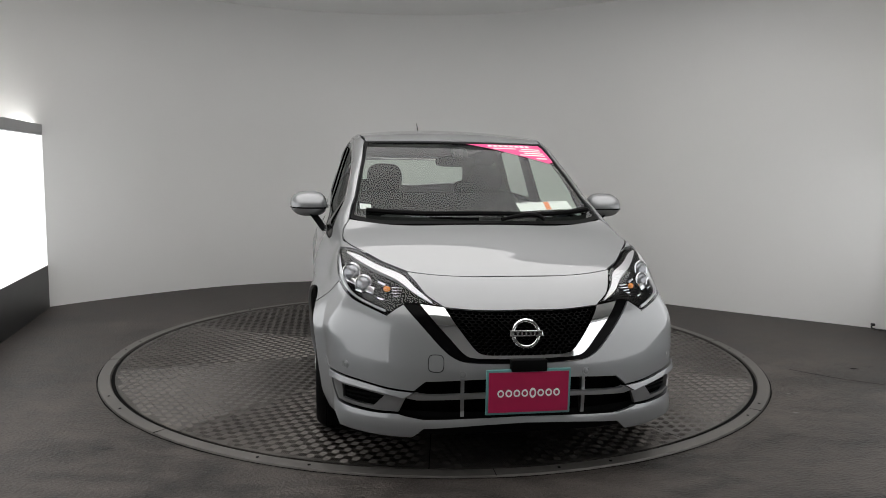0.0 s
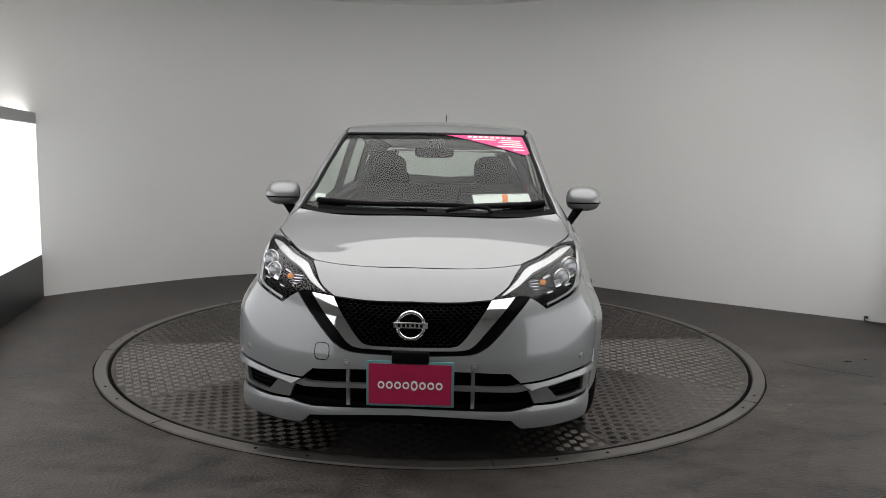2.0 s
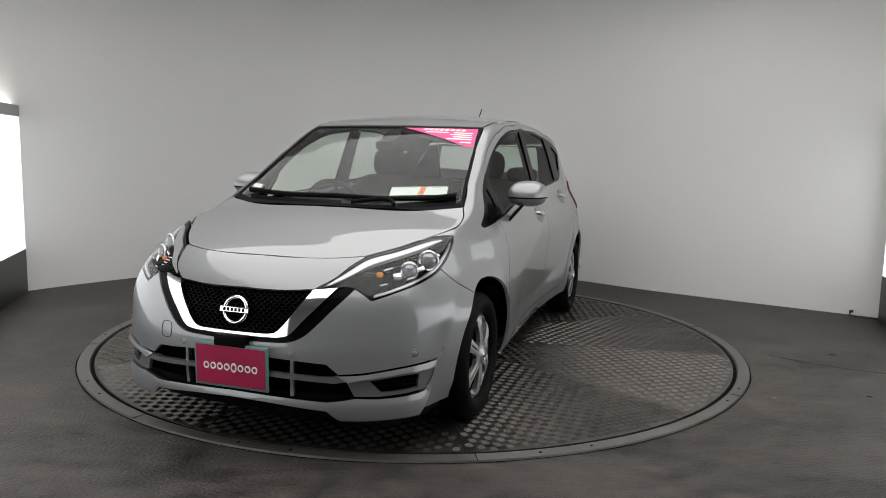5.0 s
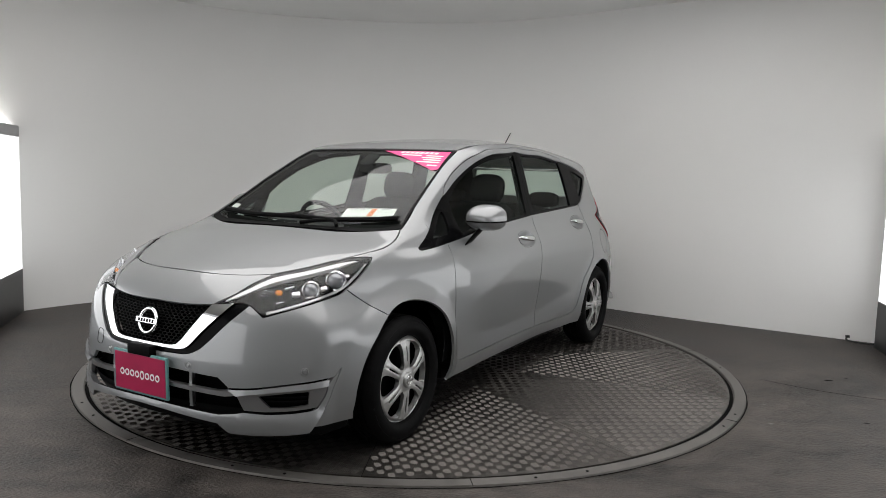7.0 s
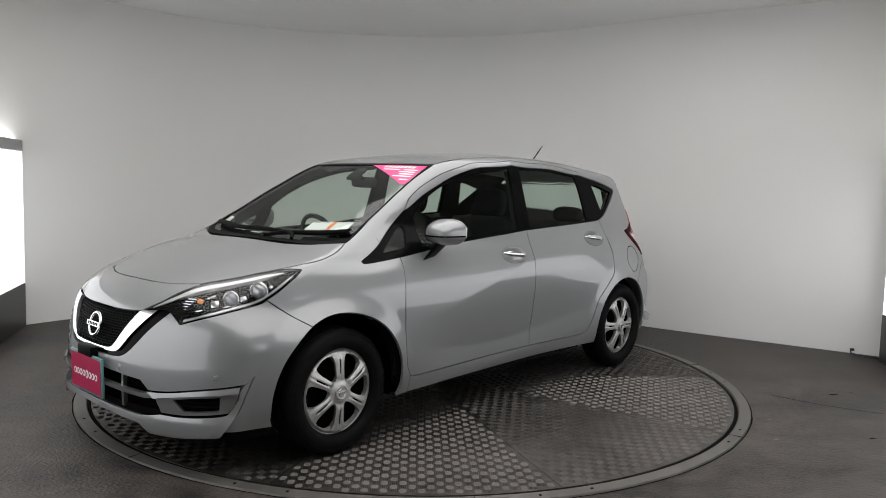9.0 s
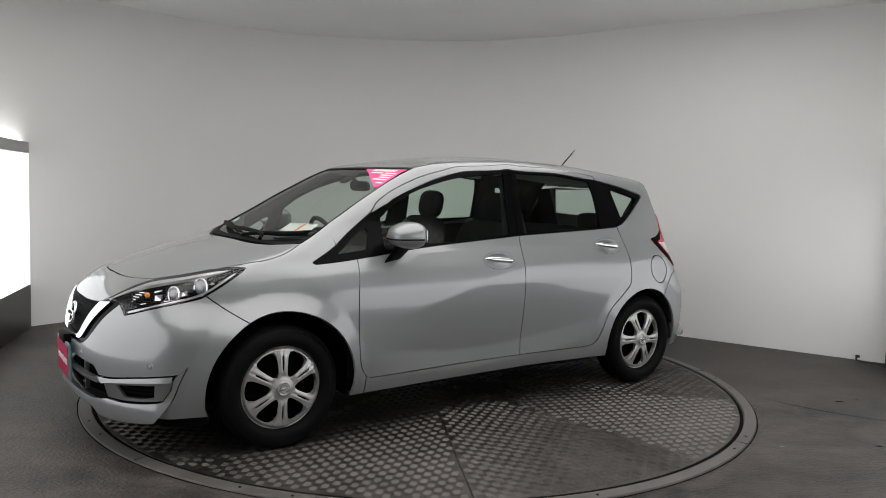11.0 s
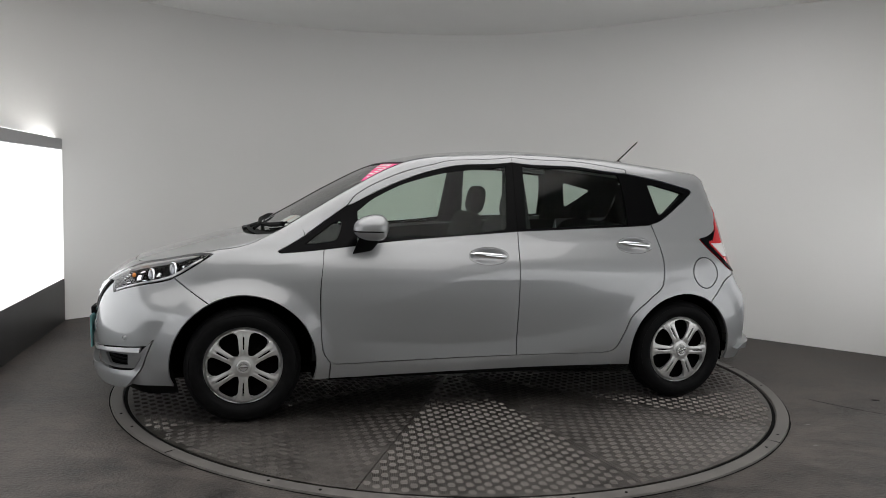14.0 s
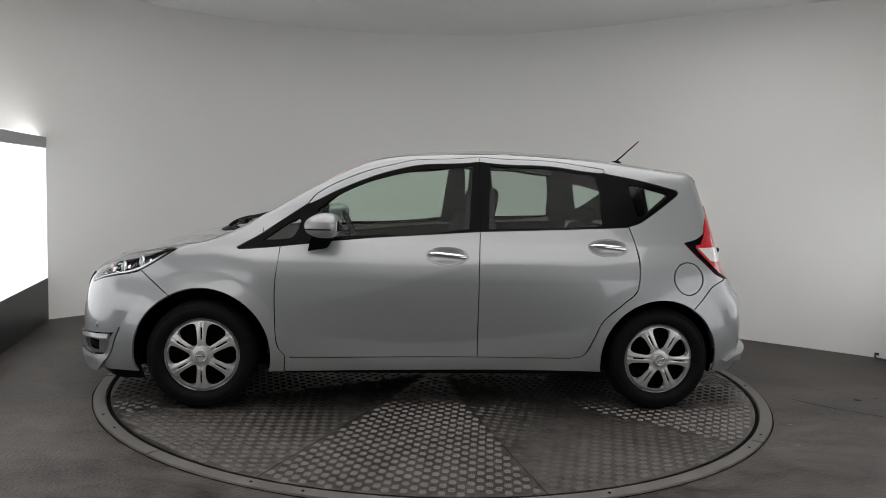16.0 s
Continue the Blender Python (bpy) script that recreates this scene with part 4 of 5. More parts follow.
panel("tailgate", both([B((0, 1.33), (0.35, 1.33), (0.52, 1.32)), B((0.52, 1.32), (0.553, 1.2)), B((0.553, 1.2), (0.518, 1.05), (0.508, 0.9), (0.54, 0.78)), B((0.54, 0.78), (0.35, 0.72), (0, 0.71))]), PAINT, car, TAIL, 0.03,
      holes=[both([B((0, 1.315), (0.42, 1.31)), B((0.42, 1.31), (0.47, 1.12)), B((0.47, 1.12), (0, 1.09))])])
panel("rear_window", both([B((0, 1.32), (0.44, 1.315)), B((0.44, 1.315), (0.485, 1.11)), B((0.485, 1.11), (0, 1.08))]), PRIVACY, car, TAIL, 0.05, out=-0.006, lip=0)
panel("spoiler", both([A((-1.61, 0), (-1.56, 0.47)), np.concatenate([A((-1.56, 0.47), (-1.60, 0.50)), B((0.54, 1.36))]), B((0.54, 1.34), (0.3, 1.335), (0, 1.335))]), PAINT, car, TAIL, 0.03, out=0.003, lip=0.02)


def lathe(bm, prof, n, axis=(0, 1, 0), at=(0, 0, 0), close=False):
    """Turns a profile of (radius, along) about the y axis."""
    rings = [[bm.verts.new((r * math.cos(2 * math.pi * i / n) + at[0], y + at[1], r * math.sin(2 * math.pi * i / n) + at[2])) for r, y in prof] for i in range(n)]
    m = len(prof)
    for i in range(n):
        for k in range(m if close else m - 1):
            bm.faces.new((rings[i][k], rings[i][(k + 1) % m], rings[(i + 1) % n][(k + 1) % m], rings[(i + 1) % n][k]))
    bmesh.ops.recalc_face_normals(bm, faces=bm.faces)


def pillow(bm, size, exponent=3.0, m=None, rings=14, segs=24):
    """A rounded block, fuller than an ellipsoid."""
    def sg(v, e):
        return math.copysign(abs(v) ** (2 / e), v)
    rows = []
    for i in range(rings + 1):
        a = -math.pi / 2 + math.pi * i / rings
        rows.append([bm.verts.new((size[0] / 2 * sg(math.cos(a), exponent) * sg(math.cos(b), exponent), size[1] / 2 * sg(math.cos(a), exponent) * sg(math.sin(b), exponent), size[2] / 2 * sg(math.sin(a), exponent)))
                     for b in [2 * math.pi * k / segs for k in range(segs)]])
    for a, b in zip(rows, rows[1:]):
        for k in range(segs):
            bm.faces.new((a[k], a[(k + 1) % segs], b[(k + 1) % segs], b[k]))
    vs = [v for r in rows for v in r]
    bmesh.ops.remove_doubles(bm, verts=vs, dist=1e-5)
    vs = [v for v in vs if v.is_valid]
    if m is not None:
        bmesh.ops.transform(bm, matrix=m, verts=vs)
    bmesh.ops.recalc_face_normals(bm, faces=bm.faces)


def tube(bm, pts, r0, r1=None, n=8):
    """A tapering tube along points."""
    pts = [Vector(p) for p in pts]
    rings = []
    for i, p in enumerate(pts):
        d = (pts[min(i + 1, len(pts) - 1)] - pts[max(i - 1, 0)]).normalized()
        a = d.orthogonal().normalized()
        b = d.cross(a)
        r = r0 + ((r1 if r1 is not None else r0) - r0) * i / (len(pts) - 1)
        rings.append([bm.verts.new(p + r * (a * math.cos(2 * math.pi * k / n) + b * math.sin(2 * math.pi * k / n))) for k in range(n)])
    for a, b in zip(rings, rings[1:]):
        for k in range(n):
            bm.faces.new((a[k], a[(k + 1) % n], b[(k + 1) % n], b[k]))
    bm.faces.new(rings[0])
    bm.faces.new(rings[-1])
    bmesh.ops.recalc_face_normals(bm, faces=bm.faces)


def torus(bm, big, small, m, n=40, k=10):
    rows = [[bm.verts.new(m @ Vector(((big + small * math.cos(b)) * math.cos(a), (big + small * math.cos(b)) * math.sin(a), small * math.sin(b)))) for b in [2 * math.pi * j / k for j in range(k)]] for a in [2 * math.pi * i / n for i in range(n)]]
    for i in range(n):
        for j in range(k):
            bm.faces.new((rows[i][j], rows[(i + 1) % n][j], rows[(i + 1) % n][(j + 1) % k], rows[i][(j + 1) % k]))
    bmesh.ops.recalc_face_normals(bm, faces=bm.faces)


def facing(p, n):
    """A pose at p whose z axis points along n, and whose y axis is as upright as it can be."""
    z = Vector(n).normalized()
    x = Vector((0, 0, 1)).cross(z).normalized()
    y = z.cross(x)
    return Matrix.Translation(p) @ Matrix((x, y, z)).transposed().to_4x4()


def nose_spot(az, el, s=1, out=0.0):
    p = N((az, el))
    n = slope(p)[0]
    p = p[0] + n * out
    return facing((p[0], s * p[1], p[2]), (n[0], s * n[1], n[2]))


LENS_GLOBE = material("lamp_globe_glass", (0.30, 0.31, 0.33), 0.05, 0.6, Coat_Weight=1.0)


# ---- head lamps ----
def head_lamp(flip):
    s = -1 if flip else 1
    lens = panel("head_lamp", [LAMP_TOP, LAMP_INNER, LAMP_STEP, LAMP_LOW], LAMP_GLASS, car, NOSE, 0.02, gap=0.0015, out=0.0, lip=0, flip=flip, label="clear head lamp with a chrome brow and dark inside")
    panel("lamp_bowl", [LAMP_TOP, LAMP_INNER, LAMP_STEP, LAMP_LOW], BLACK_DEEP, lens, NOSE, 0.02, gap=0.001, out=lambda q: -0.006 - 0.05 * np.clip(1 - ((q[:, 0] - radians(50)) / radians(18)) ** 2, 0, 1) * np.clip(1 - ((q[:, 1] - radians(27)) / radians(7)) ** 2, 0, 1), lip=0, flip=flip)
    # chrome brow along the top, pale lower edge
    brow_top = N((64, 34.6), (58, 34.6), (47, 32.6), (37, 30.5), (30, 26.4), (24.5, 23.0))
    brow_low = N((24.5, 22.7), (30, 25.0), (37, 28.4), (47, 30.9), (58, 33.2), (64, 34.3))
    panel("chrome_brow", [brow_top, np.stack([brow_top[-1], brow_low[0]]), brow_low, np.stack([brow_low[-1], brow_top[0]])], BROW, lens, NOSE, 0.012, gap=0, out=-0.003, lip=0.015, flip=flip, label="satin silver brow")
    low = N((36.0, 19.8), (40, 20.7), (47.2, 22.7), (55.9, 25.9), (62.0, 29.9), (66.5, 33.2))
    low2 = N((66.9, 33.0), (62.2, 29.3), (55.9, 25.3), (47.2, 22.2), (40, 20.2), (36.0, 19.2))
    panel("light_guide", [low, np.stack([low[-1], low2[0]]), low2, np.stack([low2[-1], low[0]])], SATIN, lens, NOSE, 0.01, gap=0, out=-0.003, lip=0.01, flip=flip, label="silver light guide")
    # projector, reflectors, indicator
    def aim(az, el, deep):
        return Matrix.Translation(nose_spot(az, el, s, -deep).translation) @ facing((0, 0, 0), (1, 0.5 * s, 0.08))
    for az, el, r in ((55.5, 29.6, 0.040), (47.5, 27.0, 0.034)):
        m = aim(az, el, 0.034)
        bm = bmesh.new()
        torus(bm, r, 0.006, m, 32, 8)
        ring = part("lamp_ring", bm, CHROME, lens)
        bm = bmesh.new()
        pillow(bm, (r * 1.75, r * 1.75, 0.035), 2.0, m)
        part("lamp_globe", bm, LENS_GLOBE, lens, "round clear lamp lens")
    for az, el, w, h, turn in ((51.5, 26.2, 0.030, 0.022, 20), (43.3, 25.0, 0.036, 0.030, 10), (41.5, 27.6, 0.042, 0.010, 18), (59.5, 30.0, 0.018, 0.016, 30), (39.0, 22.8, 0.034, 0.008, 12), (47.0, 23.9, 0.036, 0.007, 14)):
        bm = bmesh.new()
        box(bm, -w / 2, w / 2, -h / 2, h / 2, -0.012, 0.0, 0.004, aim(az, el, 0.022) @ pose(0, 0, 0, -18, 12 * s, turn * s))
        part("reflector", bm, CHROME, lens)
    bm = bmesh.new()
    pillow(bm, (0.030, 0.024, 0.018), 2.2, aim(38.6, 25.9, 0.02))
    part("indicator_bulb", bm, AMBER, lens, "amber bulb")
    for k in range(5):
        bm = bmesh.new()
        box(bm, -0.022, 0.022, -0.0025, 0.0025, -0.006, 0.0, 0.001, aim(33.8 + 0.5 * k, 23.1 + 0.85 * k, 0.016))
        part("louvre", bm, CHROME, lens)


head_lamp(False)
head_lamp(True)

# ---- badge, plate, sensors ----
m = nose_spot(0, 15.9, 1, 0.0)
bm = bmesh.new()
torus(bm, 0.052, 0.0085, m, 48, 12)
badge = part("badge", bm, CHROME, car, "chrome ring badge with a plain bar")
bm = bmesh.new()
box(bm, -0.068, 0.068, -0.0125, 0.0125, -0.002, 0.013, 0.004, m)
part("badge_bar", bm, CHROME, badge)
bm = bmesh.new()
for k in range(6):
    box(bm, -0.050 + k * 0.0175, -0.040 + k * 0.0175, -0.0065, 0.0065, 0.0128, 0.0138, 0, m)
part("badge_mark", bm, BLACK_TRIM, badge)
m = facing((2.140, 0.004, 0.382), (1, 0, -0.03))
bm = bmesh.new()
box(bm, -0.171, 0.171, -0.091, 0.091, -0.012, 0.0, 0.004, m)
plate = part("number_plate", bm, TEAL, car, "maroon advertising plate with white bars in a teal edge")
bm = bmesh.new()
box(bm, -0.161, 0.161, -0.081, 0.081, 0.0, 0.002, 0.0, m)
part("plate_face", bm, MAROON, plate)
bm = bmesh.new()
for k in range(8):  # plain rounded rings in place of the name
    c, n = -0.113 + k * 0.0323, 20
    out, inn, tall = 0.0135, 0.0075, 1.12 if k != 4 else 1.5
    for i in range(n):
        a0, a1 = 2 * math.pi * i / n, 2 * math.pi * (i + 1) / n
        q = [(c + r * math.cos(a), -0.004 + r * tall * math.sin(a)) for r, a in ((inn, a0), (out, a0), (out, a1), (inn, a1))]
        up, down = ([bm.verts.new(m @ Vector((x, y, h))) for x, y in q] for h in (0.0034, 0.0018))
        bm.faces.new(up)
        bm.faces.new((down[1], down[2], up[2], up[1]))
part("plate_lettering", bm, WHITE, plate)
bm = bmesh.new()
box(bm, -0.072, 0.072, 0.082, 0.128, -0.03, 0.006, 0.006, m)
part("plate_bracket", bm, BLACK_TRIM, plate)
for az, el, s in ((15.7, 5.9, 1), (15.7, 5.9, -1), (45.4, 5.7, 1), (45.4, 5.7, -1)):
    bm = bmesh.new()
    torus(bm, 0.0145, 0.0022, nose_spot(az, el, s), 24, 6)
    sensor = part("parking_sensor", bm, GREY_TRIM, bumper)
    bm = bmesh.new()
    pillow(bm, (0.02, 0.02, 0.006), 2.5, nose_spot(az, el, s))
    part("sensor_face", bm, PAINT, sensor)
bm = bmesh.new()
m = nose_spot(22.1, 8.3, -1)
pts = [m @ Vector((0.031 * math.copysign(abs(math.cos(a)) ** 0.6, math.cos(a)), 0.034 * math.copysign(abs(math.sin(a)) ** 0.6, math.sin(a)), 0)) for a in [2 * math.pi * k / 40 for k in range(40)]]
tube(bm, pts + pts[:1], 0.0014, n=5)
part("tow_cover_seam", bm, BLACK_TRIM, bumper)

# ---- wheels ----
def wheel():
    """A wheel whose outer face looks along y."""
    hub = new("wheel")
    bm = bmesh.new()
    prof = [(0.205, -0.085), (0.235, -0.094), (0.268, -0.092), (0.287, -0.078), (0.297, -0.062)]
    for g in (-0.045, -0.015, 0.015, 0.045):
        prof += [(0.3005, g - 0.012), (0.3005, g - 0.004), (0.294, g - 0.002), (0.294, g + 0.002), (0.3005, g + 0.004)]
    prof += [(0.297, 0.062), (0.287, 0.078), (0.274, 0.089), (0.272, 0.0875), (0.262, 0.0935), (0.235, 0.094), (0.222, 0.088), (0.209, 0.078), (0.204, 0.060)]
    lathe(bm, prof, 72)
    part("tyre", bm, RUBBER, hub, "black rubber tyre")
    bm = bmesh.new()
    lathe(bm, [(0.002, 0.020), (0.17, 0.020), (0.207, 0.03), (0.207, -0.08)], 48)
    part("wheel_well_disc", bm, BLACK_DEEP, hub)
    # cover with six windows, a deep slot in each spoke
    RC = 0.203

    def shape(r):
        return 0.083 - 0.016 * (r / RC) ** 2 - 0.012 * step(r, 0.187, RC) + 0.006 * step(r, 0.06, 0.03)
    a = np.linspace(0, 2 * math.pi, 97)[:-1]
    rim = np.stack([RC * np.cos(a), RC * np.sin(a)], 1)
    holes = []
    for k in range(6):
        c = math.pi / 3 * k
        poly = [(0.060, 0.0), (0.073, 0.20), (0.105, 0.290), (0.142, 0.325), (0.168, 0.315), (0.182, 0.25), (0.187, 0.0), (0.182, -0.25), (0.168, -0.315), (0.142, -0.325), (0.105, -0.290), (0.073, -0.20), (0.060, 0.0)]
        q = np.array([(r * math.cos(c + b), r * math.sin(c + b)) for r, b in poly])
        holes.append(smooth_run(q, 0.007))
        d = c + math.pi / 6
        e, t = np.array([math.cos(d), math.sin(d)]), np.array([-math.sin(d), math.cos(d)])
        holes.append(np.array([e * u + t * v for u, v in ((0.086, 0.0028), (0.086, -0.0028), (0.120, -0.0042), (0.158, -0.0042), (0.158, 0.0042), (0.120, 0.0042))]))
    v, f, _ = sheet(rim, holes, 0.007)

    def relief(q):
        """Each spoke is two ribs, highest beside its slot, falling to the windows."""
        r = np.hypot(q[:, 0], q[:, 1])
        b = (np.arctan2(q[:, 1], q[:, 0]) % (math.pi / 3)) - math.pi / 6
        across = np.abs(b) * r
        rib = 0.007 * np.clip(1 - np.abs(across - 0.010) / 0.020, 0, 1) * step(r, 0.05, 0.085) * (1 - 0.6 * step(r, 0.150, 0.185))
        return shape(r) + rib - 0.004 * step(r, 0.176, 0.182) * step(np.abs(b), 0.20, 0.26)
    p = np.stack([v[:, 0], relief(v), v[:, 1]], 1)
    e = 0.002
    n = np.stack([-(relief(v + [e, 0]) - relief(v - [e, 0])) / (2 * e), np.ones(len(v)), -(relief(v + [0, e]) - relief(v - [0, e])) / (2 * e)], 1)
    n /= np.linalg.norm(n, axis=1, keepdims=True)
    cover = skin("wheel_cover", p, n, f, None, WHEEL_SILVER, hub, 0.024, "silver six-spoke wheel cover")
    bm = bmesh.new()
    lathe(bm, [(0.0001, 0.098), (0.027, 0.097), (0.031, 0.0985), (0.034, 0.097), (0.037, 0.090), (0.039, 0.082)], 32)
    part("centre_cap", bm, WHEEL_SILVER, hub)
    bm = bmesh.new()
    torus(bm, 0.020, 0.0026, pose(0, 0.098, 0, 90), 32, 6)
    box(bm, -0.025, 0.025, 0.0965, 0.1005, -0.0045, 0.0045, 0.001)
    part("cap_mark", bm, CHROME, hub)
    bm = bmesh.new()
    lathe(bm, [(0.200, 0.056), (0.203, 0.058), (0.205, 0.056), (0.204, 0.050)], 64)
    part("cover_rim", bm, WHEEL_SILVER, hub)
    return hub


first = wheel()
first.parent = car
first.matrix_basis = pose(1.302, 0.730, 0.301, 0, 0, 0)
for x, y, turn in ((-1.308, 0.738, 0), (1.302, -0.730, 180), (-1.308, -0.738, 180)):
    w = copy_thing(first, pose(x, y, 0.301, 0, 27 if x < 0 else 0, turn))
    w.parent = car
# wheel houses and the dark floor pan
for cx, r in ((1.3, 0.372), (-1.3, 0.348)):
    for s in (1, -1):
        bm = bmesh.new()
        prof = [(0.05, s * 0.50), (r + 0.008, s * 0.50), (r + 0.010, s * 0.60), (r + 0.006, s * 0.76)]
        n = 40
        rings = [[bm.verts.new((cx + q * math.cos(a), y, 0.305 + q * math.sin(a))) for q, y in prof] for a in [radians(-15 + 210 * i / n) for i in range(n + 1)]]
        for a, b in zip(rings, rings[1:]):
            for k in range(3):
                bm.faces.new((a[k], a[k + 1], b[k + 1], b[k]))
        part("wheel_house", bm, BLACK_DEEP, car, "black wheel-arch lining")
bm = bmesh.new()
box(bm, -0.88, 0.86, -0.74, 0.74, 0.19, 0.24, 0.01)
box(bm, 0.86, 1.95, -0.49, 0.49, 0.17, 0.24, 0.01)
box(bm, -1.9, -0.88, -0.49, 0.49, 0.20, 0.26, 0.01)
part("floor_pan", bm, BLACK_TRIM, car, "black underbody")
bm = bmesh.new()
box(bm, 1.12, 1.16, -0.49, 0.49, 0.24, 0.90, 0.01)
part("bulkhead", bm, BLACK_TRIM, car)
# ---- mirrors, wipers, aerial ----
def door_mirror(s):
    """A rounded shell, cut off behind, on a thick foot; a dark line runs round its lower third."""
    place = Matrix.Translation((0.640, s * 0.868, 1.040)) @ Matrix.Rotation(radians(-10 * s), 4, "Z")

    def shell(a, b, grow=1.0):
        c = math.copysign(abs(math.cos(a)) ** 0.62, math.cos(a))
        u = math.copysign(abs(math.cos(b)) ** 0.62, math.cos(b)) * c
        v = math.copysign(abs(math.sin(b)) ** 0.62, math.sin(b)) * c
        z = math.copysign(abs(math.sin(a)) ** 0.75, math.sin(a))
        x = 0.105 * u * grow if u > 0 else 0.080 * u * grow
        fall = 0.32 * max(u, 0) ** 1.5 + 0.16 * max(s * v, 0) ** 2
        return place @ Vector((x, 0.097 * v * grow, 0.070 * grow * z * (1 - fall) - 0.006 * max(u, 0)))
    rows, cols = 22, 36
    bm = bmesh.new()
    grid = [[bm.verts.new(shell(-math.pi / 2 + math.pi * i / rows, 2 * math.pi * k / cols)) for k in range(cols)] for i in range(rows + 1)]
    for a, b in zip(grid, grid[1:]):
        for k in range(cols):
            bm.faces.new((a[k], a[(k + 1) % cols], b[(k + 1) % cols], b[k]))
    bmesh.ops.remove_doubles(bm, verts=bm.verts, dist=1e-5)
    bmesh.ops.recalc_face_normals(bm, faces=bm.faces)
    ob = part("door_mirror", bm, PAINT, car, "silver door mirror with a black foot")
    bm = bmesh.new()
    tube(bm, [shell(-0.20, s * b, 1.004) for b in np.linspace(-0.9, 2.1, 26)], 0.0042, 0.0036, 8)
    part("indicator_strip", bm, BLACK_GLOSS, ob)
    bm = bmesh.new()
    rings = []
    for t in np.linspace(0, 1, 8):
        c = Vector((0.690 - 0.045 * t, s * (0.772 + 0.075 * t), 0.885 + 0.105 * t))
        a, b = 0.050 + 0.018 * t, 0.042 + 0.018 * t
        rings.append([bm.verts.new(c + Vector((a * math.cos(w), s * 0.9 * b * math.sin(w), b * 0.8 * math.sin(w) - 0.012 * math.cos(w)))) for w in [2 * math.pi * k / 16 for k in range(16)]])
    for a, b in zip(rings, rings[1:]):
        for k in range(16):
            bm.faces.new((a[k], a[(k + 1) % 16], b[(k + 1) % 16], b[k]))
    bm.faces.new(rings[0])
    bm.faces.new(rings[-1])
    bmesh.ops.recalc_face_normals(bm, faces=bm.faces)
    part("mirror_foot", bm, BLACK_TRIM, ob)
    bm = bmesh.new()
    box(bm, -0.0815, -0.077, -0.060, 0.060, -0.030, 0.030, 0.002, place)
    part("mirror_glass", bm, CHROME, ob)


door_mirror(1)
door_mirror(-1)


def wiper(points, rise, name="wiper"):
    p = A(*points)
    n = slope(p)
    q = p + n * np.array(rise)[:, None]
    bm = bmesh.new()
    tube(bm, spline([Vector(v) for v in q], 6), 0.014, 0.010, 8)
    w = part(name, bm, BLACK_TRIM, car, "black windscreen wiper")
    blade = A(*[(x - 0.02, y) for x, y in points[:3]])
    bm = bmesh.new()
    tube(bm, [Vector(v) for v in blade + slope(blade) * 0.008], 0.006, 0.005, 6)
    part("blade", bm, RUBBER, w)


wiper([(1.105, -0.57), (1.168, -0.28), (1.185, 0.0), (1.200, 0.27), (1.235, 0.33)], [0.012, 0.016, 0.02, 0.024, 0.012])
wiper([(1.088, 0.600), (1.140, 0.44), (1.175, 0.31), (1.21, 0.20), (1.245, 0.10)], [0.012, 0.016, 0.02, 0.02, 0.01])
bm = bmesh.new()
pillow(bm, (0.07, 0.035, 0.03), 2.4, Matrix.Translation((-1.262, 0, 1.462)))
aerial = part("aerial", bm, BLACK_TRIM, car, "short black roof aerial")
bm = bmesh.new()
tube(bm, [(-1.255, 0, 1.465), (-1.33, 0, 1.535), (-1.413, 0, 1.613)], 0.0055, 0.0035, 8)
part("aerial_rod", bm, BLACK_TRIM, aerial)

# ---- inside the car ----
bm = bmesh.new()
prof = [(0.52, 0.62), (0.50, 0.80), (0.53, 0.895), (0.60, 0.93), (0.80, 0.955), (1.0, 0.955), (1.10, 0.93), (1.14, 0.85), (1.14, 0.55)]
rings = [[bm.verts.new((x, y, z - 0.03 * abs(y / 0.7) ** 4)) for x, z in prof] for y in np.linspace(-0.66, 0.66, 21)]
for a, b in zip(rings, rings[1:]):
    for k in range(len(prof) - 1):
        bm.faces.new((a[k], a[k + 1], b[k + 1], b[k]))
for a in rings:  # a hood over the dials
    for v in a:
        if v.co.z > 0.9 and v.co.x < 0.85:
            v.co.z += 0.045 * math.exp(-((v.co.y + 0.36) / 0.16) ** 4)
bmesh.ops.recalc_face_normals(bm, faces=bm.faces)
part("dashboard", bm, DASH, car, "dark grey plastic dashboard")
m = pose(0.50, -0.36, 0.905, 0, -65, 0)
bm = bmesh.new()
torus(bm, 0.18, 0.015, m, 40, 8)
wheel_ob = part("steering_wheel", bm, DASH, car, "black steering wheel")
bm = bmesh.new()
pillow(bm, (0.14, 0.16, 0.05), 2.5, m)
box(bm, -0.02, 0.02, -0.175, 0.175, -0.012, 0.004, 0.004, m)
box(bm, -0.175, 0.0, -0.02, 0.02, -0.012, 0.004, 0.004, m)
part("steering_hub", bm, DASH, wheel_ob)


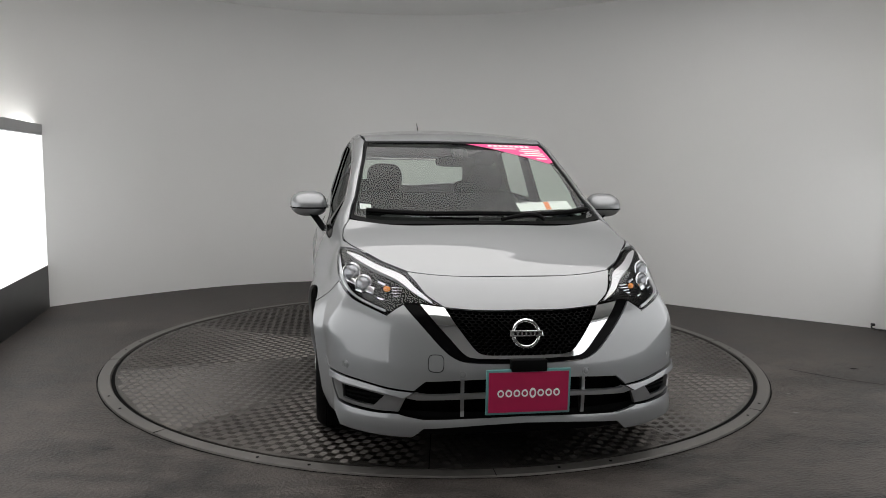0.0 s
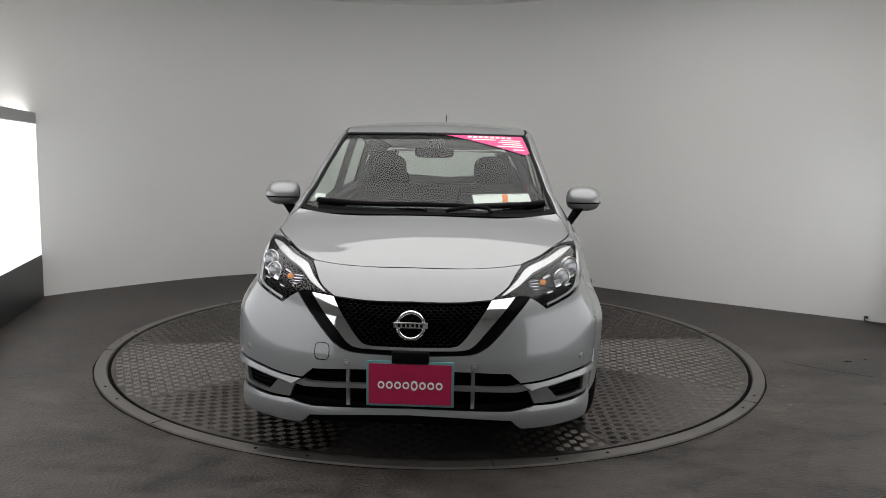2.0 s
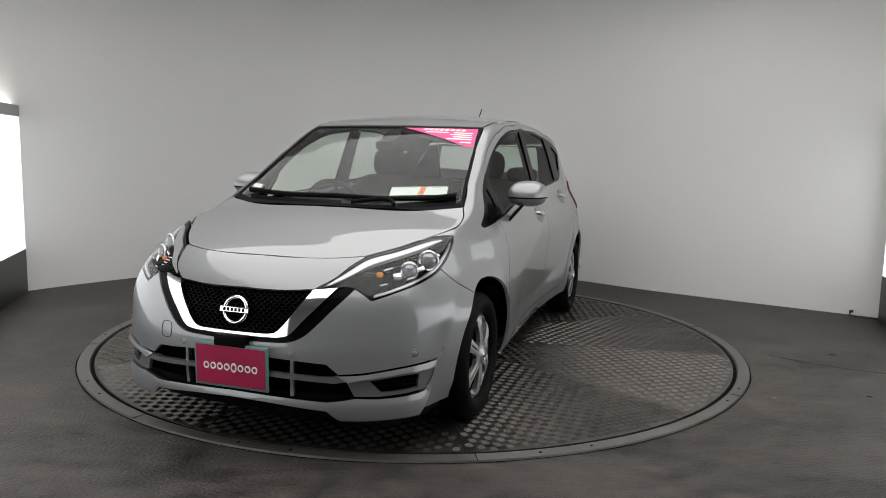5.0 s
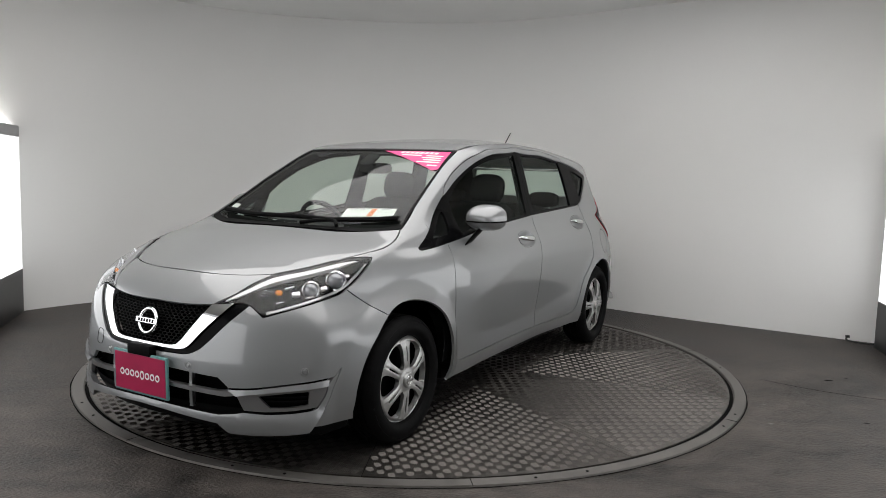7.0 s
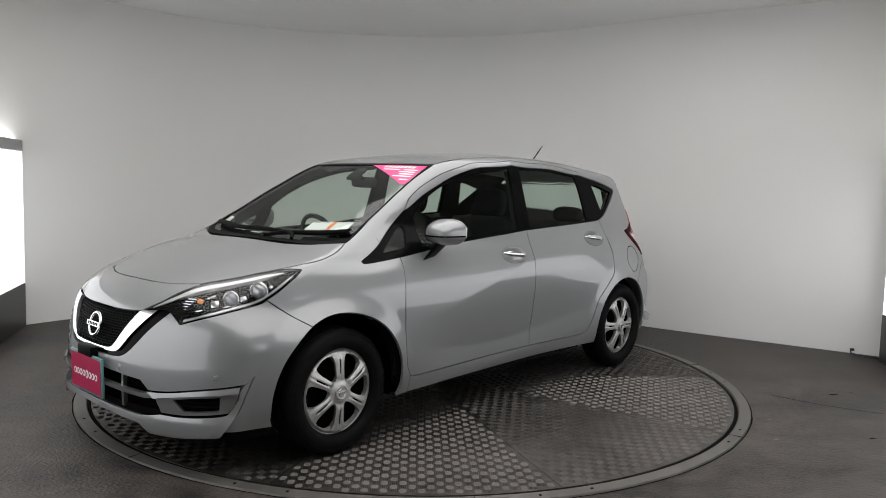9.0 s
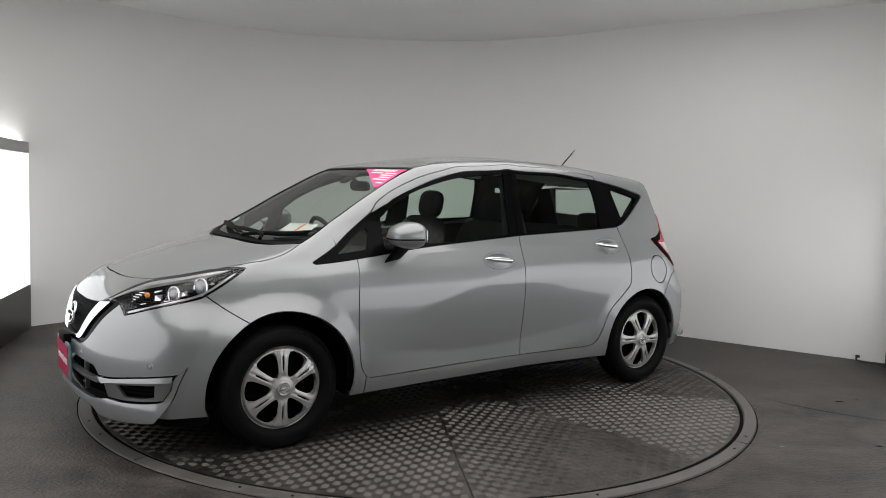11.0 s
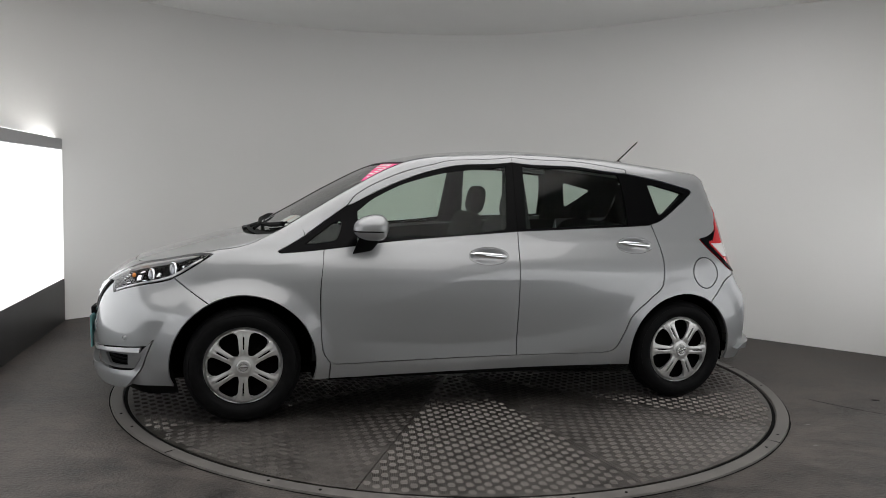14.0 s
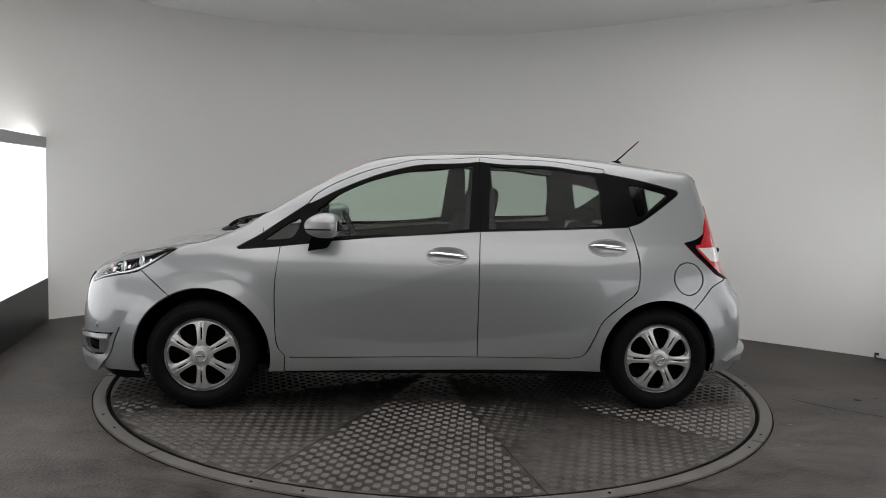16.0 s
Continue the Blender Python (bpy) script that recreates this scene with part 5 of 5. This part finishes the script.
def seat(x, y, width, top, head):
    bm = bmesh.new()
    pillow(bm, (0.52, width, 0.18), 4, pose(x + 0.18, y, 0.50, 0, -6, 0))
    ob = part("seat", bm, CLOTH, car, "dark cloth car seat")
    bm = bmesh.new()
    pillow(bm, (0.14, width, top - 0.48), 4.5, pose(x - 0.10, y, (top + 0.5) / 2, 0, -14, 0))
    part("backrest", bm, CLOTH, ob)
    for hy in ([y] if width < 0.7 else [y - width * 0.33, y + width * 0.33]):
        bm = bmesh.new()
        pillow(bm, (0.10, 0.245, head), 3.0, pose(x - 0.215, hy, top + head / 2 - 0.012, 0, -10, 0))
        part("headrest", bm, CLOTH, ob)
        for d in (-0.05, 0.05):
            bm = bmesh.new()
            tube(bm, [(x - 0.20, hy + d, top - 0.05), (x - 0.21, hy + d, top + 0.06)], 0.006, n=6)
            part("headrest_post", bm, SATIN, ob)


seat(-0.12, 0.36, 0.49, 1.085, 0.20)
seat(-0.12, -0.36, 0.49, 1.085, 0.20)
seat(-0.98, 0.0, 1.24, 1.045, 0.115)
bm = bmesh.new()
pillow(bm, (0.03, 0.235, 0.064), 4, pose(0.455, -0.003, 1.288, 0, 10, 0))
mirror_in = part("rear_view_mirror", bm, DASH, car, "black rear-view mirror")
bm = bmesh.new()
tube(bm, [(0.46, 0, 1.30), (0.50, 0, 1.33), (0.53, 0, 1.34)], 0.010, 0.016, 8)
pillow(bm, (0.14, 0.10, 0.022), 3, pose(0.53, 0.01, 1.338, 0, 30, 0))
part("mirror_stem", bm, DASH, mirror_in)
# linings
panel("headlining", both([A((0.39, 0), (0.385, 0.28), (0.37, 0.515)), np.concatenate([A((0.37, 0.515)), ROOF_SIDE[1:]]), A((-1.60, 0.470), (-1.66, 0.30), (-1.675, 0))]), LINER, car, ABOVE, 0.06, out=-0.035, lip=0, label="pale cloth roof lining")
for flip in (False, True):
    panel("door_lining", [S((0.95, 0.30), (0.95, 0.90)), S((0.95, 0.90), (0.44, 0.952), (-0.236, 1.005), (-1.118, 1.05)), S((-1.118, 1.05), (-1.05, 0.70), (-0.90, 0.30)), S((-0.90, 0.30), (0.95, 0.30))], DASH, car, BESIDE, 0.06, out=-0.055, lip=0, flip=flip, label="dark door lining")
    panel("pillar_lining", [np.concatenate([S((0.95, 1.002)), A((0.96, 0.612))]), A((0.96, 0.612), (0.745, 0.578), (0.42, 0.528)), np.concatenate([A((0.42, 0.528)), S((0.254, 1.362))]), S((0.254, 1.362), (0.415, 1.308), (0.575, 1.238), (0.95, 1.002))], DASH, car, SIDE_VIEW, 0.04, out=-0.025, lip=0, flip=flip)
    panel("pillar_lining", [S((-0.18, 1.40), (-0.31, 1.40)), S((-0.31, 1.40), (-0.34, 1.0)), S((-0.34, 1.0), (-0.14, 1.0)), S((-0.14, 1.0), (-0.18, 1.40))], DASH, car, SIDE_VIEW, 0.05, out=-0.035, lip=0, flip=flip)
    panel("pillar_lining", [np.concatenate([S((-0.96, 1.385)), A((-0.95, 0.55), (-1.58, 0.47))]), np.concatenate([A((-1.58, 0.47)), S((-1.56, 1.05))]), S((-1.56, 1.05), (-0.98, 1.03)), S((-0.98, 1.03), (-0.96, 1.385))], DASH, car, SIDE_VIEW, 0.05, out=-0.03, lip=0,
          holes=[[S((-1.14, 1.318), (-1.365, 1.266)), S((-1.365, 1.266), (-1.19, 1.125)), S((-1.19, 1.125), (-1.14, 1.318))]], flip=flip)
for flip in (False, True):
    panel("tailgate_lining", [B((0.45, 1.33), (0.55, 1.33)), B((0.55, 1.33), (0.60, 1.2)), B((0.60, 1.2), (0.62, 0.85)), B((0.62, 0.85), (0.46, 0.85)), B((0.46, 0.85), (0.45, 1.33))], DASH, car, TAIL, 0.05, out=-0.05, lip=0, flip=flip)
bm = bmesh.new()
box(bm, -1.74, -1.12, -0.60, 0.60, 0.92, 0.95, 0.01)
part("parcel_shelf", bm, DASH, car)

# ---- stickers and papers ----
def sticker(name, corners, mat, out, label="", parent=None):
    q = A(*corners)
    runs = [np.stack([a, b]) for a, b in zip(q, np.roll(q, -1, 0))]
    return panel(name, runs, mat, parent or car, ABOVE, 0.05, gap=0, out=out, lip=0, label=label)


pink = sticker("sticker", [(0.449, 0.062), (0.443, 0.320), (0.436, 0.517), (0.640, 0.552), (0.656, 0.522)], PINK, -0.002, "pink triangular sale sticker with white bars")
for k in range(8):
    y0 = 0.195 + k * 0.033
    sticker("sticker_lettering", [(0.456, y0), (0.456, y0 + 0.024), (0.484, y0 + 0.024), (0.484, y0)], WHITE, -0.001, parent=pink)
for x, a, b in ((0.498, 0.22, 0.36), (0.498, 0.39, 0.505), (0.522, 0.375, 0.505), (0.546, 0.40, 0.515), (0.570, 0.37, 0.52), (0.602, 0.46, 0.525)):
    sticker("sticker_line", [(x, a), (x, b), (x + 0.013, b), (x + 0.013, a)], WHITE, -0.001, parent=pink)
sticker("label_sticker", [(1.020, -0.600), (1.030, -0.545), (1.072, -0.540), (1.062, -0.600)], WHITE, -0.010, "small white service label")
card = sticker("window_card", [(1.026, 0.229), (0.991, 0.525), (1.056, 0.538), (1.099, 0.240)], WHITE, -0.012, "white price card with an orange mark")
sticker("card_mark", [(1.012, 0.385), (1.008, 0.415), (1.072, 0.418), (1.078, 0.388)], ORANGE, -0.0105, parent=card)
for a in (0.245, 0.315, 0.44):
    sticker("card_line", [(1.033 - 0.118 * (a - 0.229), a), (1.033 - 0.118 * (a - 0.179), a + 0.05), (1.037 - 0.118 * (a - 0.179), a + 0.05), (1.037 - 0.118 * (a - 0.229), a)], GREY_TRIM, -0.0105, parent=card)
bm = bmesh.new()
box(bm, -0.02, 0.02, -0.05, 0.05, 0, 0.0015, 0, pose(1.0, -0.36, 0.975, 0, 5, 8))
part("dash_label", bm, WHITE, car)


# ---- what moves ----
# seconds and degrees of the turntable's turn
TURNS = [
    (0.0, -81.13),
    (0.5, -84.08),
    (1.0, -87.08),
    (1.5, -90.09),
    (2.0, -93.11),
    (2.5, -96.04),
    (3.0, -98.91),
    (3.5, -101.85),
    (4.0, -104.75),
    (6.5, -119.35),
    (7.0, -122.38),
    (7.5, -125.38),
    (8.0, -128.37),
    (8.5, -131.26),
    (9.0, -134.21),
    (9.5, -137.20),
    (10.0, -140.19),
    (12.5, -154.67),
    (13.0, -157.62),
    (13.5, -160.48),
    (14.0, -163.32),
    (14.5, -166.06),
    (15.0, -168.81),
    (15.5, -171.57),
    (16.0, -174.29),
]


def motions():
    walk(turntable, [(t, pose(0, 0, 0, 0, 0, a)) for t, a in TURNS])
    offset = pose(0.073, 0.022, 0.006)
    walk(car, [(t, pose(0, 0, 0, 0, 0, a) @ offset) for t, a in TURNS])


motions()
